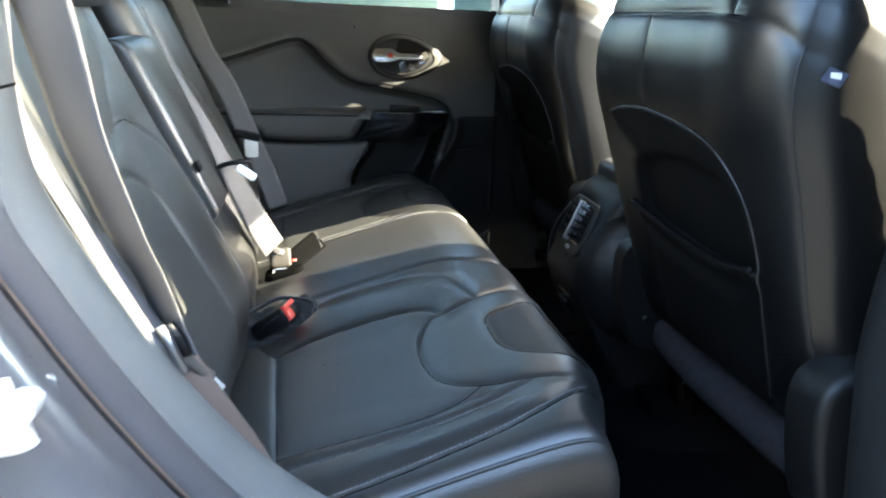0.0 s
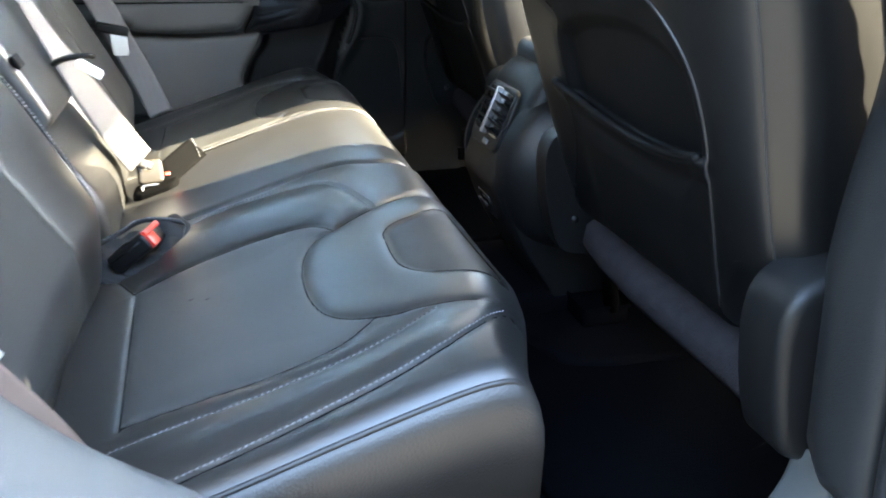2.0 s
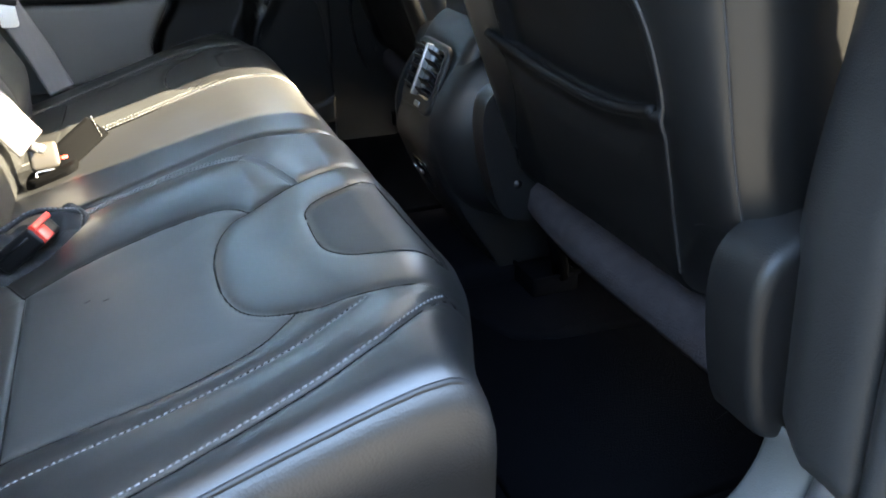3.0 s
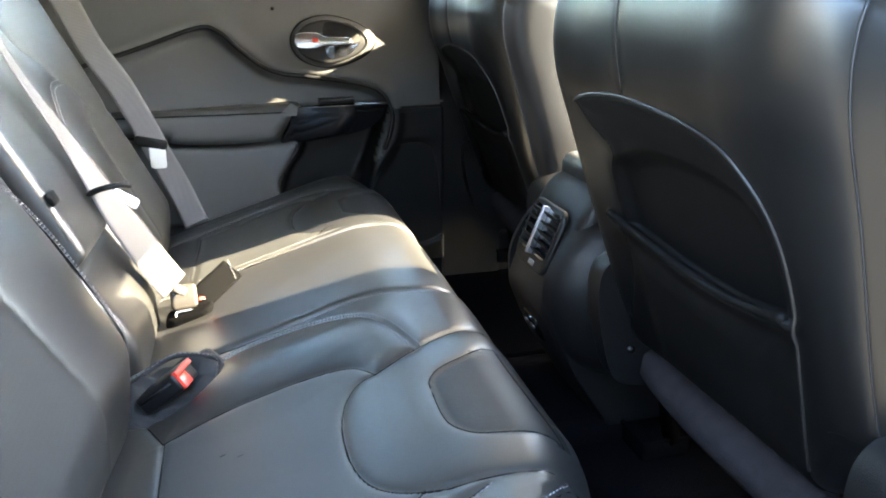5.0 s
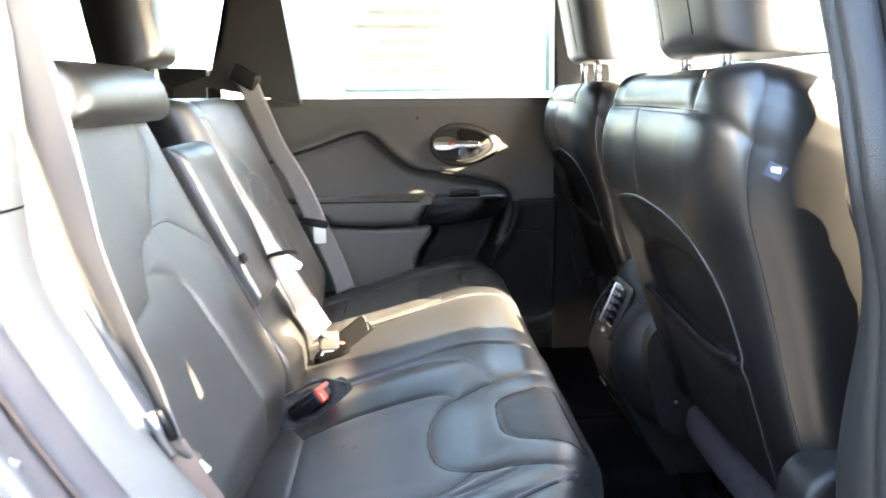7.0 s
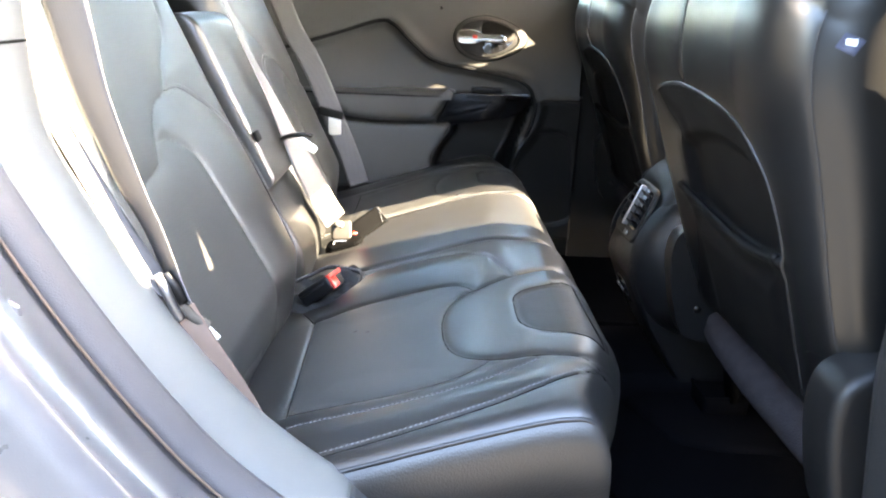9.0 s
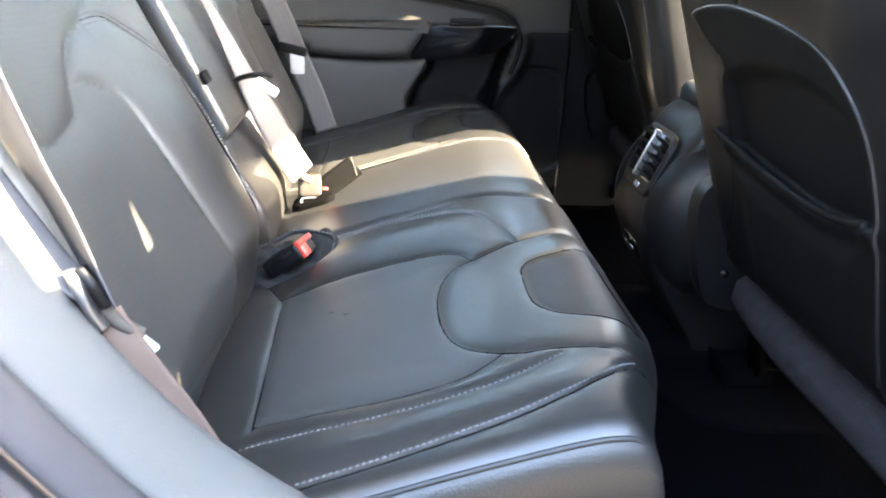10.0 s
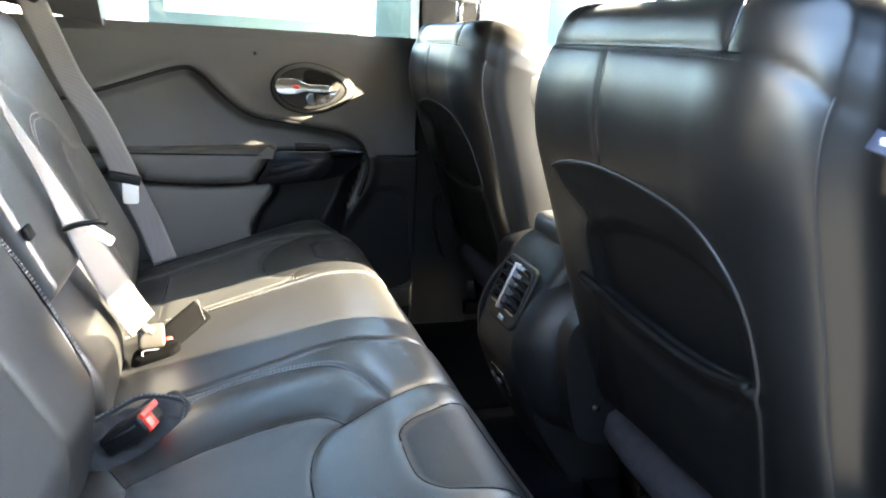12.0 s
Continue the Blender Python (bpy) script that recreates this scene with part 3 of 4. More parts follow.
def front_seat(yc, xo=0.0, zh=0.0, shade_wing=.132):
    ob = thing("front_seat", "black leather front car seat seen from behind, with a map pocket", "car seat", "front seats")
    place = front_place(yc, xo)
    back = upholstery("backrest", rolled(-.240, .192, .055, .060, .050, .022, .0032, ([(0, .05), (0, .12)], [(.008, .008), (.014, .022), (.0165, .04), (.0165, .07), (.014, .10), (.009, .13), (.002, .16)])),
                      rolled(.312, .792, .025, .025, .030, .045, .0032, ([(0, .09)], [(-.002, .09)])), place, front_shape, [SEATBACK, BACK_PANEL], ob,
                      lambda U, V, D: np.where(inside(U, V, PANEL), 1, 0))

    def at(line, lift=.001):
        line = np.asarray(line, float)
        return np.stack(place(line[:, 0], line[:, 1], front_shape(line[:, 0][None], line[:, 1][None])[0] + lift), 1)
    flat = TOP_SEAM[(TOP_SEAM[:, 0] > -.185) & (TOP_SEAM[:, 0] < .140)]
    tube("seam", at(resample(flat, .008), .0002), .0011, CREASE, back, sides=5)
    stitches("stitching", at(resample(flat - [0, .005], .006), .0006), (-.93, 0, .36), back, pitch=.0048, length=.0032, wide=.0009, thread=PIPING)
    tube("pocket_edge", at(MOUTH, .003), .0045, BACK_PANEL, back, sides=8)
    tube("piping", at(ARC, .0012), .0018, PIPING, back, sides=6)
    for q in ([(.119, .741), (.119, .778)], LEAF):
        tube("seam", at(resample(np.array(q), .008), .0003), .0010, CREASE, back, sides=5)
    tube("seam_ridge", at(resample(np.array([(-.045, .640), (-.045, .740)]), .008), .0010), .0017, SEATBACK, back, sides=6)
    tube("seam_ridge", at(resample(np.array([(.119, .742), (.119, .775)]), .008), .0006), .0013, SEATBACK, back, sides=6)
    vs = np.linspace(.335, .722, 44)
    tube("piping", at(np.stack([np.full(44, .1905), vs], 1), -.0165), .0011, PIPING, back, sides=6)
    tube("recline_lever", at(np.array([(-.236, .330), (-.236, .312), (-.215, .305), (-.195, .300)]), .012), .0055, PLASTIC, ob, "black folding lever", sides=8)
    # inner side of the backrest, reaching forward; unseen, added to block the sun
    upholstery("side_wing", axis(.22, .40, .03, .03, .02, .02), axis(.42, .80, .04, .05, .02, .02), lambda U, V, H: (xo + U + .10 - (V - .42) * .38, yc + .185 + H, V),
               lambda U, V: shade_wing * step01((U - .24) / .12) + 0 * V, [LEATHER], ob)
    # front bolster on the right side, full and rounded
    wing_r = spline([(.385, .42), (.340, .50), (.304, .575), (.277, .625), (.250, .665), (.224, .698), (.212, .722), (.226, .740), (.256, .742), (.290, .728), (.325, .695), (.365, .625), (.415, .52), (.445, .42)], 4, True)
    slab("side_wing", wing_r, lambda u, v, h: (xo + u, yc - .130 - h, v), .078, LEATHER, ob, bevel=.024, seg=7)
    # seat base, its cushion and the covered bar under the backrest
    upholstery("seat_cushion", axis(.36, .86, .05, .06, .02, .07), axis(-.23, .23, .05, .05, .02, .07), lambda U, V, H: (xo + U, yc - V, .41 + H),
               lambda U, V: .01 * np.cos(V * 6) + 0 * U, [LEATHER], ob)
    tube("rear_bar", xo_line([(.390, yc + .235, .320), (.330, yc + .215, .304), (.320, yc + .1, .292), (.322, yc - .05, .290), (.320, yc - .165, .292)], xo), .032, CARPET_GREY, ob, "fabric-covered bar under the backrest")
    S = spline([(.350, .474), (.295, .462), (.258, .450), (.238, .435), (.232, .408), (.236, .370), (.245, .330), (.256, .298), (.272, .282), (.310, .274), (.40, .258), (.50, .24), (.60, .225), (.62, .27), (.61, .33), (.56, .39), (.48, .44), (.41, .468)], 5, True)
    slab("side_shield", S, lambda u, v, h: (xo + u, yc - .190 - h, v), .050, PLASTIC, ob, "black plastic side shield", bevel=.011, seg=5)
    slab("side_shield", S, lambda u, v, h: (xo + u, yc + .205 + h, v), .045, PLASTIC, ob, "black plastic side shield", bevel=.018, seg=5)
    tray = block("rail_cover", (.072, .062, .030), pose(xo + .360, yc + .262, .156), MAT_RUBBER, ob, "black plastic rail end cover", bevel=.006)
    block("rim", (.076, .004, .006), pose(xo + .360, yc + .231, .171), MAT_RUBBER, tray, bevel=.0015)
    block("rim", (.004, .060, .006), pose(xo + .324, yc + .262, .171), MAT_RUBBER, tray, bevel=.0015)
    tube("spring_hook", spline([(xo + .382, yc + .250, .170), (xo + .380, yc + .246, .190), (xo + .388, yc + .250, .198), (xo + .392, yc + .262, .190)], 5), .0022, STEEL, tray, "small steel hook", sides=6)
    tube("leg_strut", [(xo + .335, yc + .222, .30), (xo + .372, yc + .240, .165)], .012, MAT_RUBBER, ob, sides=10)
    for s in (-.12, .215):
        block("rail", (.45, .035, .03), pose(xo + .70, yc + s, .15), STEEL, ob, bevel=.004)
        block("riser", (.40, .03, .18), pose(xo + .72, yc + s, .25), PLASTIC, ob, bevel=.01)
    # headrest
    def hr(U, V, H):
        return xo + .190 - (V - .80) * .22 - H + .9 * U * U, yc - U * (1 - .25 * (V - .8)), V
    pillow = upholstery("headrest", axis(-.105, .105, .030, .030, .008, .07), axis(.815 + zh, .995 + zh, .022, .045, .008, .07), hr, lambda U, V: .005 * np.cos(U * 14) - .0022 * np.exp(-(np.abs(np.abs(U) - .045) / .003)) + 0 * V, [LEATHER], ob)
    for q in (-.045, .045):
        vs = np.linspace(.836 + zh, .95 + zh, 12)
        tube("piping", np.stack(hr(np.full(12, q), vs, np.full(12, .0028)), 1), .0013, CREASE, pillow, sides=6)
    for q in (-.06, .06):
        tube("post", [(xo + .215, yc + q, .78), (xo + .212, yc + q, .85 + zh)], .0065, CHROME, ob)
    return ob


NEAR_Y, FAR_Y = -.418, .41
front_seat(NEAR_Y)
cable = thing("seat_cable", "thin black cable looped on the carpet under the seat", "cable")
tube("wire", spline([(.47, -.455, .128), (.391, -.481, .1275), (.373, -.499, .1275), (.370, -.522, .1275), (.369, -.550, .1275)], 6), .0035, PIPING, cable, sides=6)
front_seat(FAR_Y, .07, .03, .072)


# ---- centre console ----
console = thing("centre_console", "black centre console with rear air vents", "console")
PROFILE = spline([(.36, .490), (.300, .503), (.262, .482), (.230, .415), (.206, .352), (.214, .315), (.245, .250), (.290, .180), (.315, .125)], 6)
bm = bmesh.new()
rows = []
for y, k in [(-.118, .55), (-.116, .75), (-.108, .92), (-.096, 1.0), (.030, 1.0), (.042, .92), (.050, .75), (.052, .55)]:
    rows.append([bm.verts.new((.60 + (x - .60) * (1 - (1 - k) * .12), y, z - (1 - k) * .03)) for x, z in PROFILE] + [bm.verts.new((.95, y, .125)), bm.verts.new((.95, y, .45 - (1 - k) * .03))])
for A, B in zip(rows[:-1], rows[1:]):
    for i in range(len(A)):
        j = (i + 1) % len(A)
        bm.faces.new((A[i], A[j], B[j], B[i]))
bm.faces.new(rows[0][::-1])
bm.faces.new(rows[-1])
part("body", bm, PLASTIC, console)
VU = Vector((.026, 0, .065)).normalized()


def vent_to(u, v, h):
    return Vector((.232, -.032, .424)) + Vector((0, -1, 0)) * u + VU * v + Vector((-VU.z, 0, VU.x)) * (h + .001)


def rounded(w, h, r, n=5):
    out = []
    for cx, cy, a in ((w / 2 - r, h / 2 - r, 0), (-w / 2 + r, h / 2 - r, 90), (-w / 2 + r, -h / 2 + r, 180), (w / 2 - r, -h / 2 + r, 270)):
        for k in range(n + 1):
            t = radians(a + 90 * k / n)
            out.append((cx + r * math.cos(t), cy + r * math.sin(t)))
    return out


bezel = slab("vent_bezel", rounded(.112, .094, .018), vent_to, .006, PLASTIC, console, "satin black vent surround", bevel=.004)
block("badge", (.003, .016, .007), Matrix.Translation(vent_to(.012, -.038, .0065)) @ Matrix(((0, VU.x, -VU.z), (-1, 0, 0), (0, VU.z, VU.x))).to_4x4() @ pose(0, 0, 0, 0, 90, 90), STEEL, bezel, bevel=.001)
slab("vent_recess", rounded(.094, .066, .010), lambda u, v, h: vent_to(u, v + .006, h + .0055), .0012, GLOSS, bezel, bevel=.0004)
for s in (-.0235, .0235):
    for k in range(5):
        block("vent_slat", (.042, .010, .0022), Matrix.Translation(vent_to(s, .031 - k * .0130, .009)) @ Matrix(((0, VU.x, -VU.z), (-1, 0, 0), (0, VU.z, VU.x))).to_4x4() @ pose(0, 0, 0, 55, 0, 0), BACK_PANEL, bezel, bevel=.0006, seg=1)
block("vent_divider", (.006, .070, .012), Matrix.Translation(vent_to(0, .006, .010)) @ Matrix(((0, VU.x, -VU.z), (-1, 0, 0), (0, VU.z, VU.x))).to_4x4(), STEEL, bezel, "satin metal divider", bevel=.002)
FLANK = spline([(.340, .470), (.275, .468), (.236, .440), (.212, .398), (.207, .360), (.216, .318), (.240, .278), (.290, .252), (.45, .235), (.62, .23), (.64, .35), (.62, .475), (.47, .500)], 6, True)
for y, s in ((-.100, -1), (.034, 1)):
    slab("flank", FLANK, lambda u, v, h: (u + .55 * max(0, h - .01) * (u < .45), y + s * h, v - .10 * h), .058, PLASTIC, console, "smooth dark side panel", bevel=.040, seg=9)
usb = slab("socket_panel", rounded(.050, .040, .006), lambda u, v, h: (.226 + (v * -.45) - h * .9 + .0, -.033 - u, .292 + v - h * .3), .004, GLOSS, console, "gloss black socket panel", bevel=.002)
for k in range(2):
    block("socket", (.003, .012, .006), pose(.216, -.045 + k * .024, .295, 0, -25, 0), STEEL, usb, bevel=.001)
slab("lid", [(u, v) for u, v in rounded(.185, .30, .03)], lambda u, v, h: (.435 + v, -.033 + u, .492 + h), .034, LEATHER, console, "black leather console lid", bevel=.016, seg=5)


# ---- far rear door ----
def door_y(x, z):
    """The inner face of the far door: upright at the foot, leaning out towards the window."""
    return .650 + .055 * step01((z - .50) / .30) + 0 * x


door = tagged(thing("door_1", "far rear car door trimmed in dark vinyl, closed", "car door", kind="structure"))
SWOOP = spline([(-.50, .600), (-.371, .638), (-.247, .679), (-.205, .672), (-.165, .636), (-.122, .602), (-.080, .586), (-.033, .580), (.083, .561), (.125, .540), (.140, .510), (.144, .480), (.125, .42), (.083, .363), (.05, .25)], 6)
xs, zs = np.arange(-.60, .2611, .006), np.arange(.16, .7611, .006)
X, Z = np.meshgrid(xs, zs, indexing="ij")
Y = door_y(X, Z)
sw = near_line(X, Z, SWOOP)
under = inside(X, Z, np.vstack([SWOOP, [(.05, .10), (-.7, .10), (-.7, .60)]]))
Y = Y + .004 * np.exp(-(sw / .004) ** 2) + np.where(under, .018 * step01(sw / .02), -.004 * np.exp(-((sw - .012) / .012) ** 2))
SPK = spline([(.07, .25), (.107, .356), (.138, .418), (.169, .432), (.219, .429), (.239, .397), (.250, .30), (.254, .22), (.16, .20)], 5, True)
sp = signed(X, Z, SPK)
Y = Y + .005 * np.exp(-(sp / .004) ** 2) + .004 * step01(sp / .01)
BOWL = spline([(.122, .512), (.133, .478), (.108, .405), (.07, .30), (-.10, .30), (-.098, .375), (-.062, .430), (-.075, .470), (-.060, .512)], 5, True)
bw = signed(X, Z, BOWL)
Y = Y + .055 * step01(bw / .022)
slot = near_line(X, Z, np.array([(.10, .508), (.26, .512)]))
Y = Y + .004 * np.exp(-(slot / .003) ** 2)
Y = Y - .0
n, m = X.shape
idx = np.arange(n * m).reshape(n, m)
front = np.stack([X, Y, Z], -1).reshape(-1, 3)
rear = np.stack([X, np.full(X.shape, .79), Z], -1).reshape(-1, 3)
F = np.stack([idx[:-1, :-1], idx[1:, :-1], idx[1:, 1:], idx[:-1, 1:]], -1).reshape(-1, 4)
rim = np.r_[idx[0, :], idx[1:, -1], idx[-1, -2::-1], idx[-2:0:-1, 0]]
Q = np.stack([rim, np.roll(rim, -1), np.roll(rim, -1) + n * m, rim + n * m], -1)
cx, cz = X[:-1, :-1].ravel() + .003, Z[:-1, :-1].ravel() + .003
lowm = (cz < .51) & ~inside(cx, cz, np.vstack([SWOOP, [(.05, .10), (-.7, .10), (-.7, .60)]]))
door_panel = mesh_object("door_panel", np.vstack([front, rear]), np.vstack([F, Q]), [DOOR_VINYL, PLASTIC], door, slots=np.r_[np.where(lowm | (signed(cx, cz, BOWL) > .004), 1, 0), np.zeros(len(Q), int)])


def on_door(u, v, h):
    return (u, float(door_y(np.float64(u), np.float64(v))) - h + .016, v)


tube("seam", [(x, float(door_y(x, z)) + .002, z) for x, z in SWOOP[:-12]], .0055, PLASTIC, door_panel, "dark recessed seam", sides=8)
tube("speaker_rim", [(x, float(door_y(x, z)) + .003, z) for x, z in np.vstack([SPK, SPK[:1]])], .0016, PLASTIC_DARK, door_panel, "thin rim of the speaker grille", sides=6)
tube("panel_gap", [(x, float(door_y(x, .511)) + .002, .511) for x in np.linspace(.145, .255, 8)], .0030, PLASTIC, door_panel, sides=6)
ARM = spline([(-.50, .515), (-.33, .520), (-.15, .527), (-.057, .528), (-.070, .505), (-.092, .475), (-.112, .457), (-.18, .452), (-.259, .453), (-.312, .459), (-.34, .474), (-.50, .475)], 5, True)
slab("armrest", ARM, on_door, .058, DOOR_VINYL, door, "padded grey vinyl armrest", bevel=.022, seg=6)
LOW = spline([(-.50, .462), (-.31, .448), (-.20, .443), (-.10, .447), (-.062, .446), (-.085, .400), (-.105, .365), (-.13, .300), (-.40, .28), (-.50, .30)], 5, True)
slab("lower_pad", LOW, on_door, .034, DOOR_VINYL, door, "grey vinyl lower door pad", bevel=.012, seg=4)
GL = spline([(-.062, .522), (.02, .527), (.118, .527), (.128, .520), (.120, .497), (.095, .474), (.060, .462), (.02, .455), (-.040, .447), (-.095, .445), (-.080, .485)], 5, True)
slab("switch_panel", GL, lambda u, v, h: on_door(u, v, h * (1 + (v - .50) * 9)), .046, GLOSS, door, "gloss black switch panel", bevel=.006)
tube("seam", [on_door(x, .514, .0565) for x in np.linspace(-.46, -.085, 30)], .0016, CREASE, door_panel, sides=5)
tube("chrome_strip", [on_door(x, z, .047) for x, z in spline([(-.056, .5215), (.03, .5255), (.112, .5265), (.124, .521), (.121, .503)], 6)], .0016, CHROME, door, sides=6)
block("window_switch", (.075, .018, .012), pose(.02, .615, .535), PLASTIC, door, bevel=.004)
door.location = (.006, 0, .006)
# handle in its oval bowl
DZ = .016


def oval(cx, cz, rx, rz):
    """An oval that narrows a little towards the front."""
    return [(cx + rx * math.cos(t) * (1 + .10 * math.cos(t)), cz + DZ + rz * math.sin(t) * (1 - .16 * max(math.cos(t), 0))) for t in np.linspace(0, 2 * math.pi, 44, endpoint=False)]


def ring(name, poly, lift, r, mat, parent, label=""):
    tube(name, [on_door(u, v, lift) for u, v in list(poly) + list(poly)[:2]], r, mat, parent, label, sides=6)


OV = oval(.018, .634, .087, .051)
bowl = slab("handle_bezel", OV, lambda u, v, h: on_door(u, v, h + .012), .016, DOOR_VINYL, door, "oval handle surround", bevel=.009, seg=5)
ring("groove", OV, .0165, .0035, PLASTIC, bowl, "dark groove round the handle surround")
OV2 = oval(.016, .634, .073, .0415)
slab("handle_bowl", OV2, lambda u, v, h: on_door(u, v, h + .0275), .0015, PLASTIC_DARK, bowl, bevel=.0008)
ring("groove", OV2, .0275, .0028, PLASTIC, bowl)
HO = spline([(u, v + DZ) for u, v in ((.006, .668), (.050, .671), (.074, .660), (.084, .640), (.070, .618), (.048, .604), (.012, .604))], 4, True)
slab("handle_recess", HO, lambda u, v, h: on_door(u, v, h + .0285), .0012, GLOSS, bowl, bevel=.0004)
HD = spline([(u, v + DZ) for u, v in ((-.055, .640), (-.047, .652), (-.010, .653), (.012, .644), (.055, .643), (.063, .636), (.059, .627), (.012, .627), (-.010, .621), (-.044, .621), (-.055, .630))], 4, True)
handle = slab("door_handle", HD, lambda u, v, h: on_door(u, v, h + .028), .012, CHROME, bowl, "bright chrome pull handle", bevel=.004)
tube("screw_cap", [on_door(-.093, .716, k) for k in (.012, .0165, .0175)], .0038, PLASTIC, door, "small dark cap", sides=10)
LX, LY, LZ = on_door(-.012, .637 + DZ, .0402)
block("lock_mark", (.012, .003, .010), pose(LX, LY, LZ, 10, 0, 0), RED, handle, "small red lock mark", bevel=.001)

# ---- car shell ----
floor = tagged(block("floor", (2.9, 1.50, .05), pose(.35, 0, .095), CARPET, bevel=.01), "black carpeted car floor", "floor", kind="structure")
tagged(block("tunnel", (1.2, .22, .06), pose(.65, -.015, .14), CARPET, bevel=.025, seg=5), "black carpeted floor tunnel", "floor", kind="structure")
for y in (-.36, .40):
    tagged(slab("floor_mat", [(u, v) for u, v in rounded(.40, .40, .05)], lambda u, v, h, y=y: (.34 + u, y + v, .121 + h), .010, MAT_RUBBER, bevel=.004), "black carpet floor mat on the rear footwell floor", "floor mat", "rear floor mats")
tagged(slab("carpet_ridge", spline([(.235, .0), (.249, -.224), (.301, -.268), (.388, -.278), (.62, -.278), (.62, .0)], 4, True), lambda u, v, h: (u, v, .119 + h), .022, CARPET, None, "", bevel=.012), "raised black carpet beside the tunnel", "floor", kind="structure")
# carpeted heel board under the bench
tagged(block("heel_board", (.34, 1.24, .17), pose(-.13, .01, .20), CARPET_GREY, bevel=.03), "grey carpeted riser under the rear bench", "carpet", kind="structure")


def wall_prism(name, poly, y0, y1, mat, label, bevel=.008):
    """A side panel of the shell: outline in x and z, from y0 to y1."""
    s = 1 if y1 > y0 else -1
    return tagged(slab(name, poly, lambda u, v, h: (u, y0 + s * h, v), abs(y1 - y0), mat, None, "", bevel), label, "car body", kind="structure")


roof = tagged(upholstery("ceiling", axis(-1.25, .72, .05, .05, .06, .0), axis(-.58, .66, .12, .12, .06, .0), lambda U, V, H: (U, V, 1.20 + H * .6 - .05 * (U / 1.2) ** 2), lambda U, V: .02 * np.cos(V * 2), [HEADLINER], None), "light grey cloth headliner", "ceiling", kind="structure")
tagged(upholstery("roof", axis(-1.30, .78, .05, .05, .08, .0), axis(-.60, .70, .16, .16, .08, .02), lambda U, V, H: (U, V, 1.26 + H * .6 - .05 * (U / 1.2) ** 2), lambda U, V: .03 * np.cos(V * 2), [PAINT], None), "grey metallic car roof", "car roof", kind="structure")

# far side: pillars and the frame round the far window
wall_prism("pillar_1", [(.262, .12), (.40, .12), (.40, .70), (.35, 1.20), (.245, 1.20), (.262, .70)], .651, .76, PLASTIC, "black plastic trim of the far door pillar")
wall_prism("pillar_2", [(-.60, .16), (-.60, .80), (-.375, .76), (-.395, .90), (-.41, 1.01), (-.44, 1.20), (-.50, 1.20), (-.535, 1.0), (-.555, .90), (-.59, .83), (-.68, .80), (-.75, .16)], .665, .76, PLASTIC_SOFT, "dark plastic trim of the far rear pillar")
wall_prism("trim_1", [(-.60, .735), (.27, .735), (.27, .772), (-.60, .772)], .700, .77, DOOR_VINYL, "dark padded ledge under the far window", bevel=.012)
wall_prism("trim_2", [(-.52, 1.12), (.40, 1.12), (.40, 1.20), (-.52, 1.20)], .64, .74, PLASTIC, "dark trim over the far window")
glass = tagged(block("window_1", (.75, .005, .40), pose(-.12, .735, .95, 6, 0, 0), TINT, bevel=0), "clear side window of the far rear door", "window", kind="structure")
glass.visible_shadow = False
sticker = thing("window_label", "white printed paper sheet taped inside the far window", "paper sheet")
slab("sheet", rounded(.36, .24, .004, 2), lambda u, v, h: (-.085 + u, .722 - h - (v + .12) * .1, .915 + v), .0008, PAPER, sticker, bevel=.0002, seg=1)
for k in range(6):
    block("print_bar", (.14 + .05 * (k % 3), .0006, .012), pose(-.13 + .02 * (k % 2), .7155 - (.10 - k * .035 + .12) * .1, .915 + .10 - k * .035), INK, sticker, bevel=0)
wall_prism("door_2", [(.40, .12), (1.35, .12), (1.35, .78), (.40, .76)], .69, .79, PLASTIC, "dark trimmed front door on the far side")
# rear: far quarter, seat back of the load bay, tailgate
wall_prism("wall_north", [(-1.30, .12), (-.60, .12), (-.60, .845), (-1.30, .87)], .668, .755, PLASTIC, "dark load bay side trim")
wall_prism("wall_south", [(-1.30, .12), (-.60, .12), (-.60, .80), (-1.30, .86)], -.665, -.76, PLASTIC, "dark load bay side trim")
tagged(block("tailgate", (.06, 1.36, .72), pose(-1.30, 0, .48), PLASTIC, bevel=.02), "dark tailgate trim", "tailgate", kind="structure")
g2 = tagged(block("window_2", (.005, 1.1, .36), pose(-1.26, 0, 1.0, 0, 18, 0), PRIVACY, bevel=0), "tailgate window", "window", kind="structure")
# dark panel added to close light gaps round the tailgate window
tagged(block("rear_blocker", (.04, 1.5, .62), pose(-1.37, 0, 1.03), PRIVACY, bevel=.01), "dark closing panel added behind the tailgate window", "tailgate", kind="structure")
tagged(block("sill_1", (2.1, .12, .17), pose(.30, .72, .125), BACK_PANEL, bevel=.02), "dark plastic sill under the far doors", "sill", kind="structure")
for y in (-.62, .62):
    tagged(block("pillar_3", (.10, .12, .45), pose(-1.25, y, .99, 0, 15, 0), PLASTIC, bevel=.02), "dark tailgate pillar trim", "pillar", kind="structure")
wall_prism("window_3", [(-1.02, .83), (-.58, .80), (-.49, 1.18), (-1.0, 1.16)], .70, .706, TINT, "load bay side window", bevel=.001)
wall_prism("window_4", [(-1.27, .84), (-.62, .79), (-.66, 1.18), (-1.20, 1.14)], -.70, -.706, PRIVACY, "dark tinted load bay window", bevel=.001)
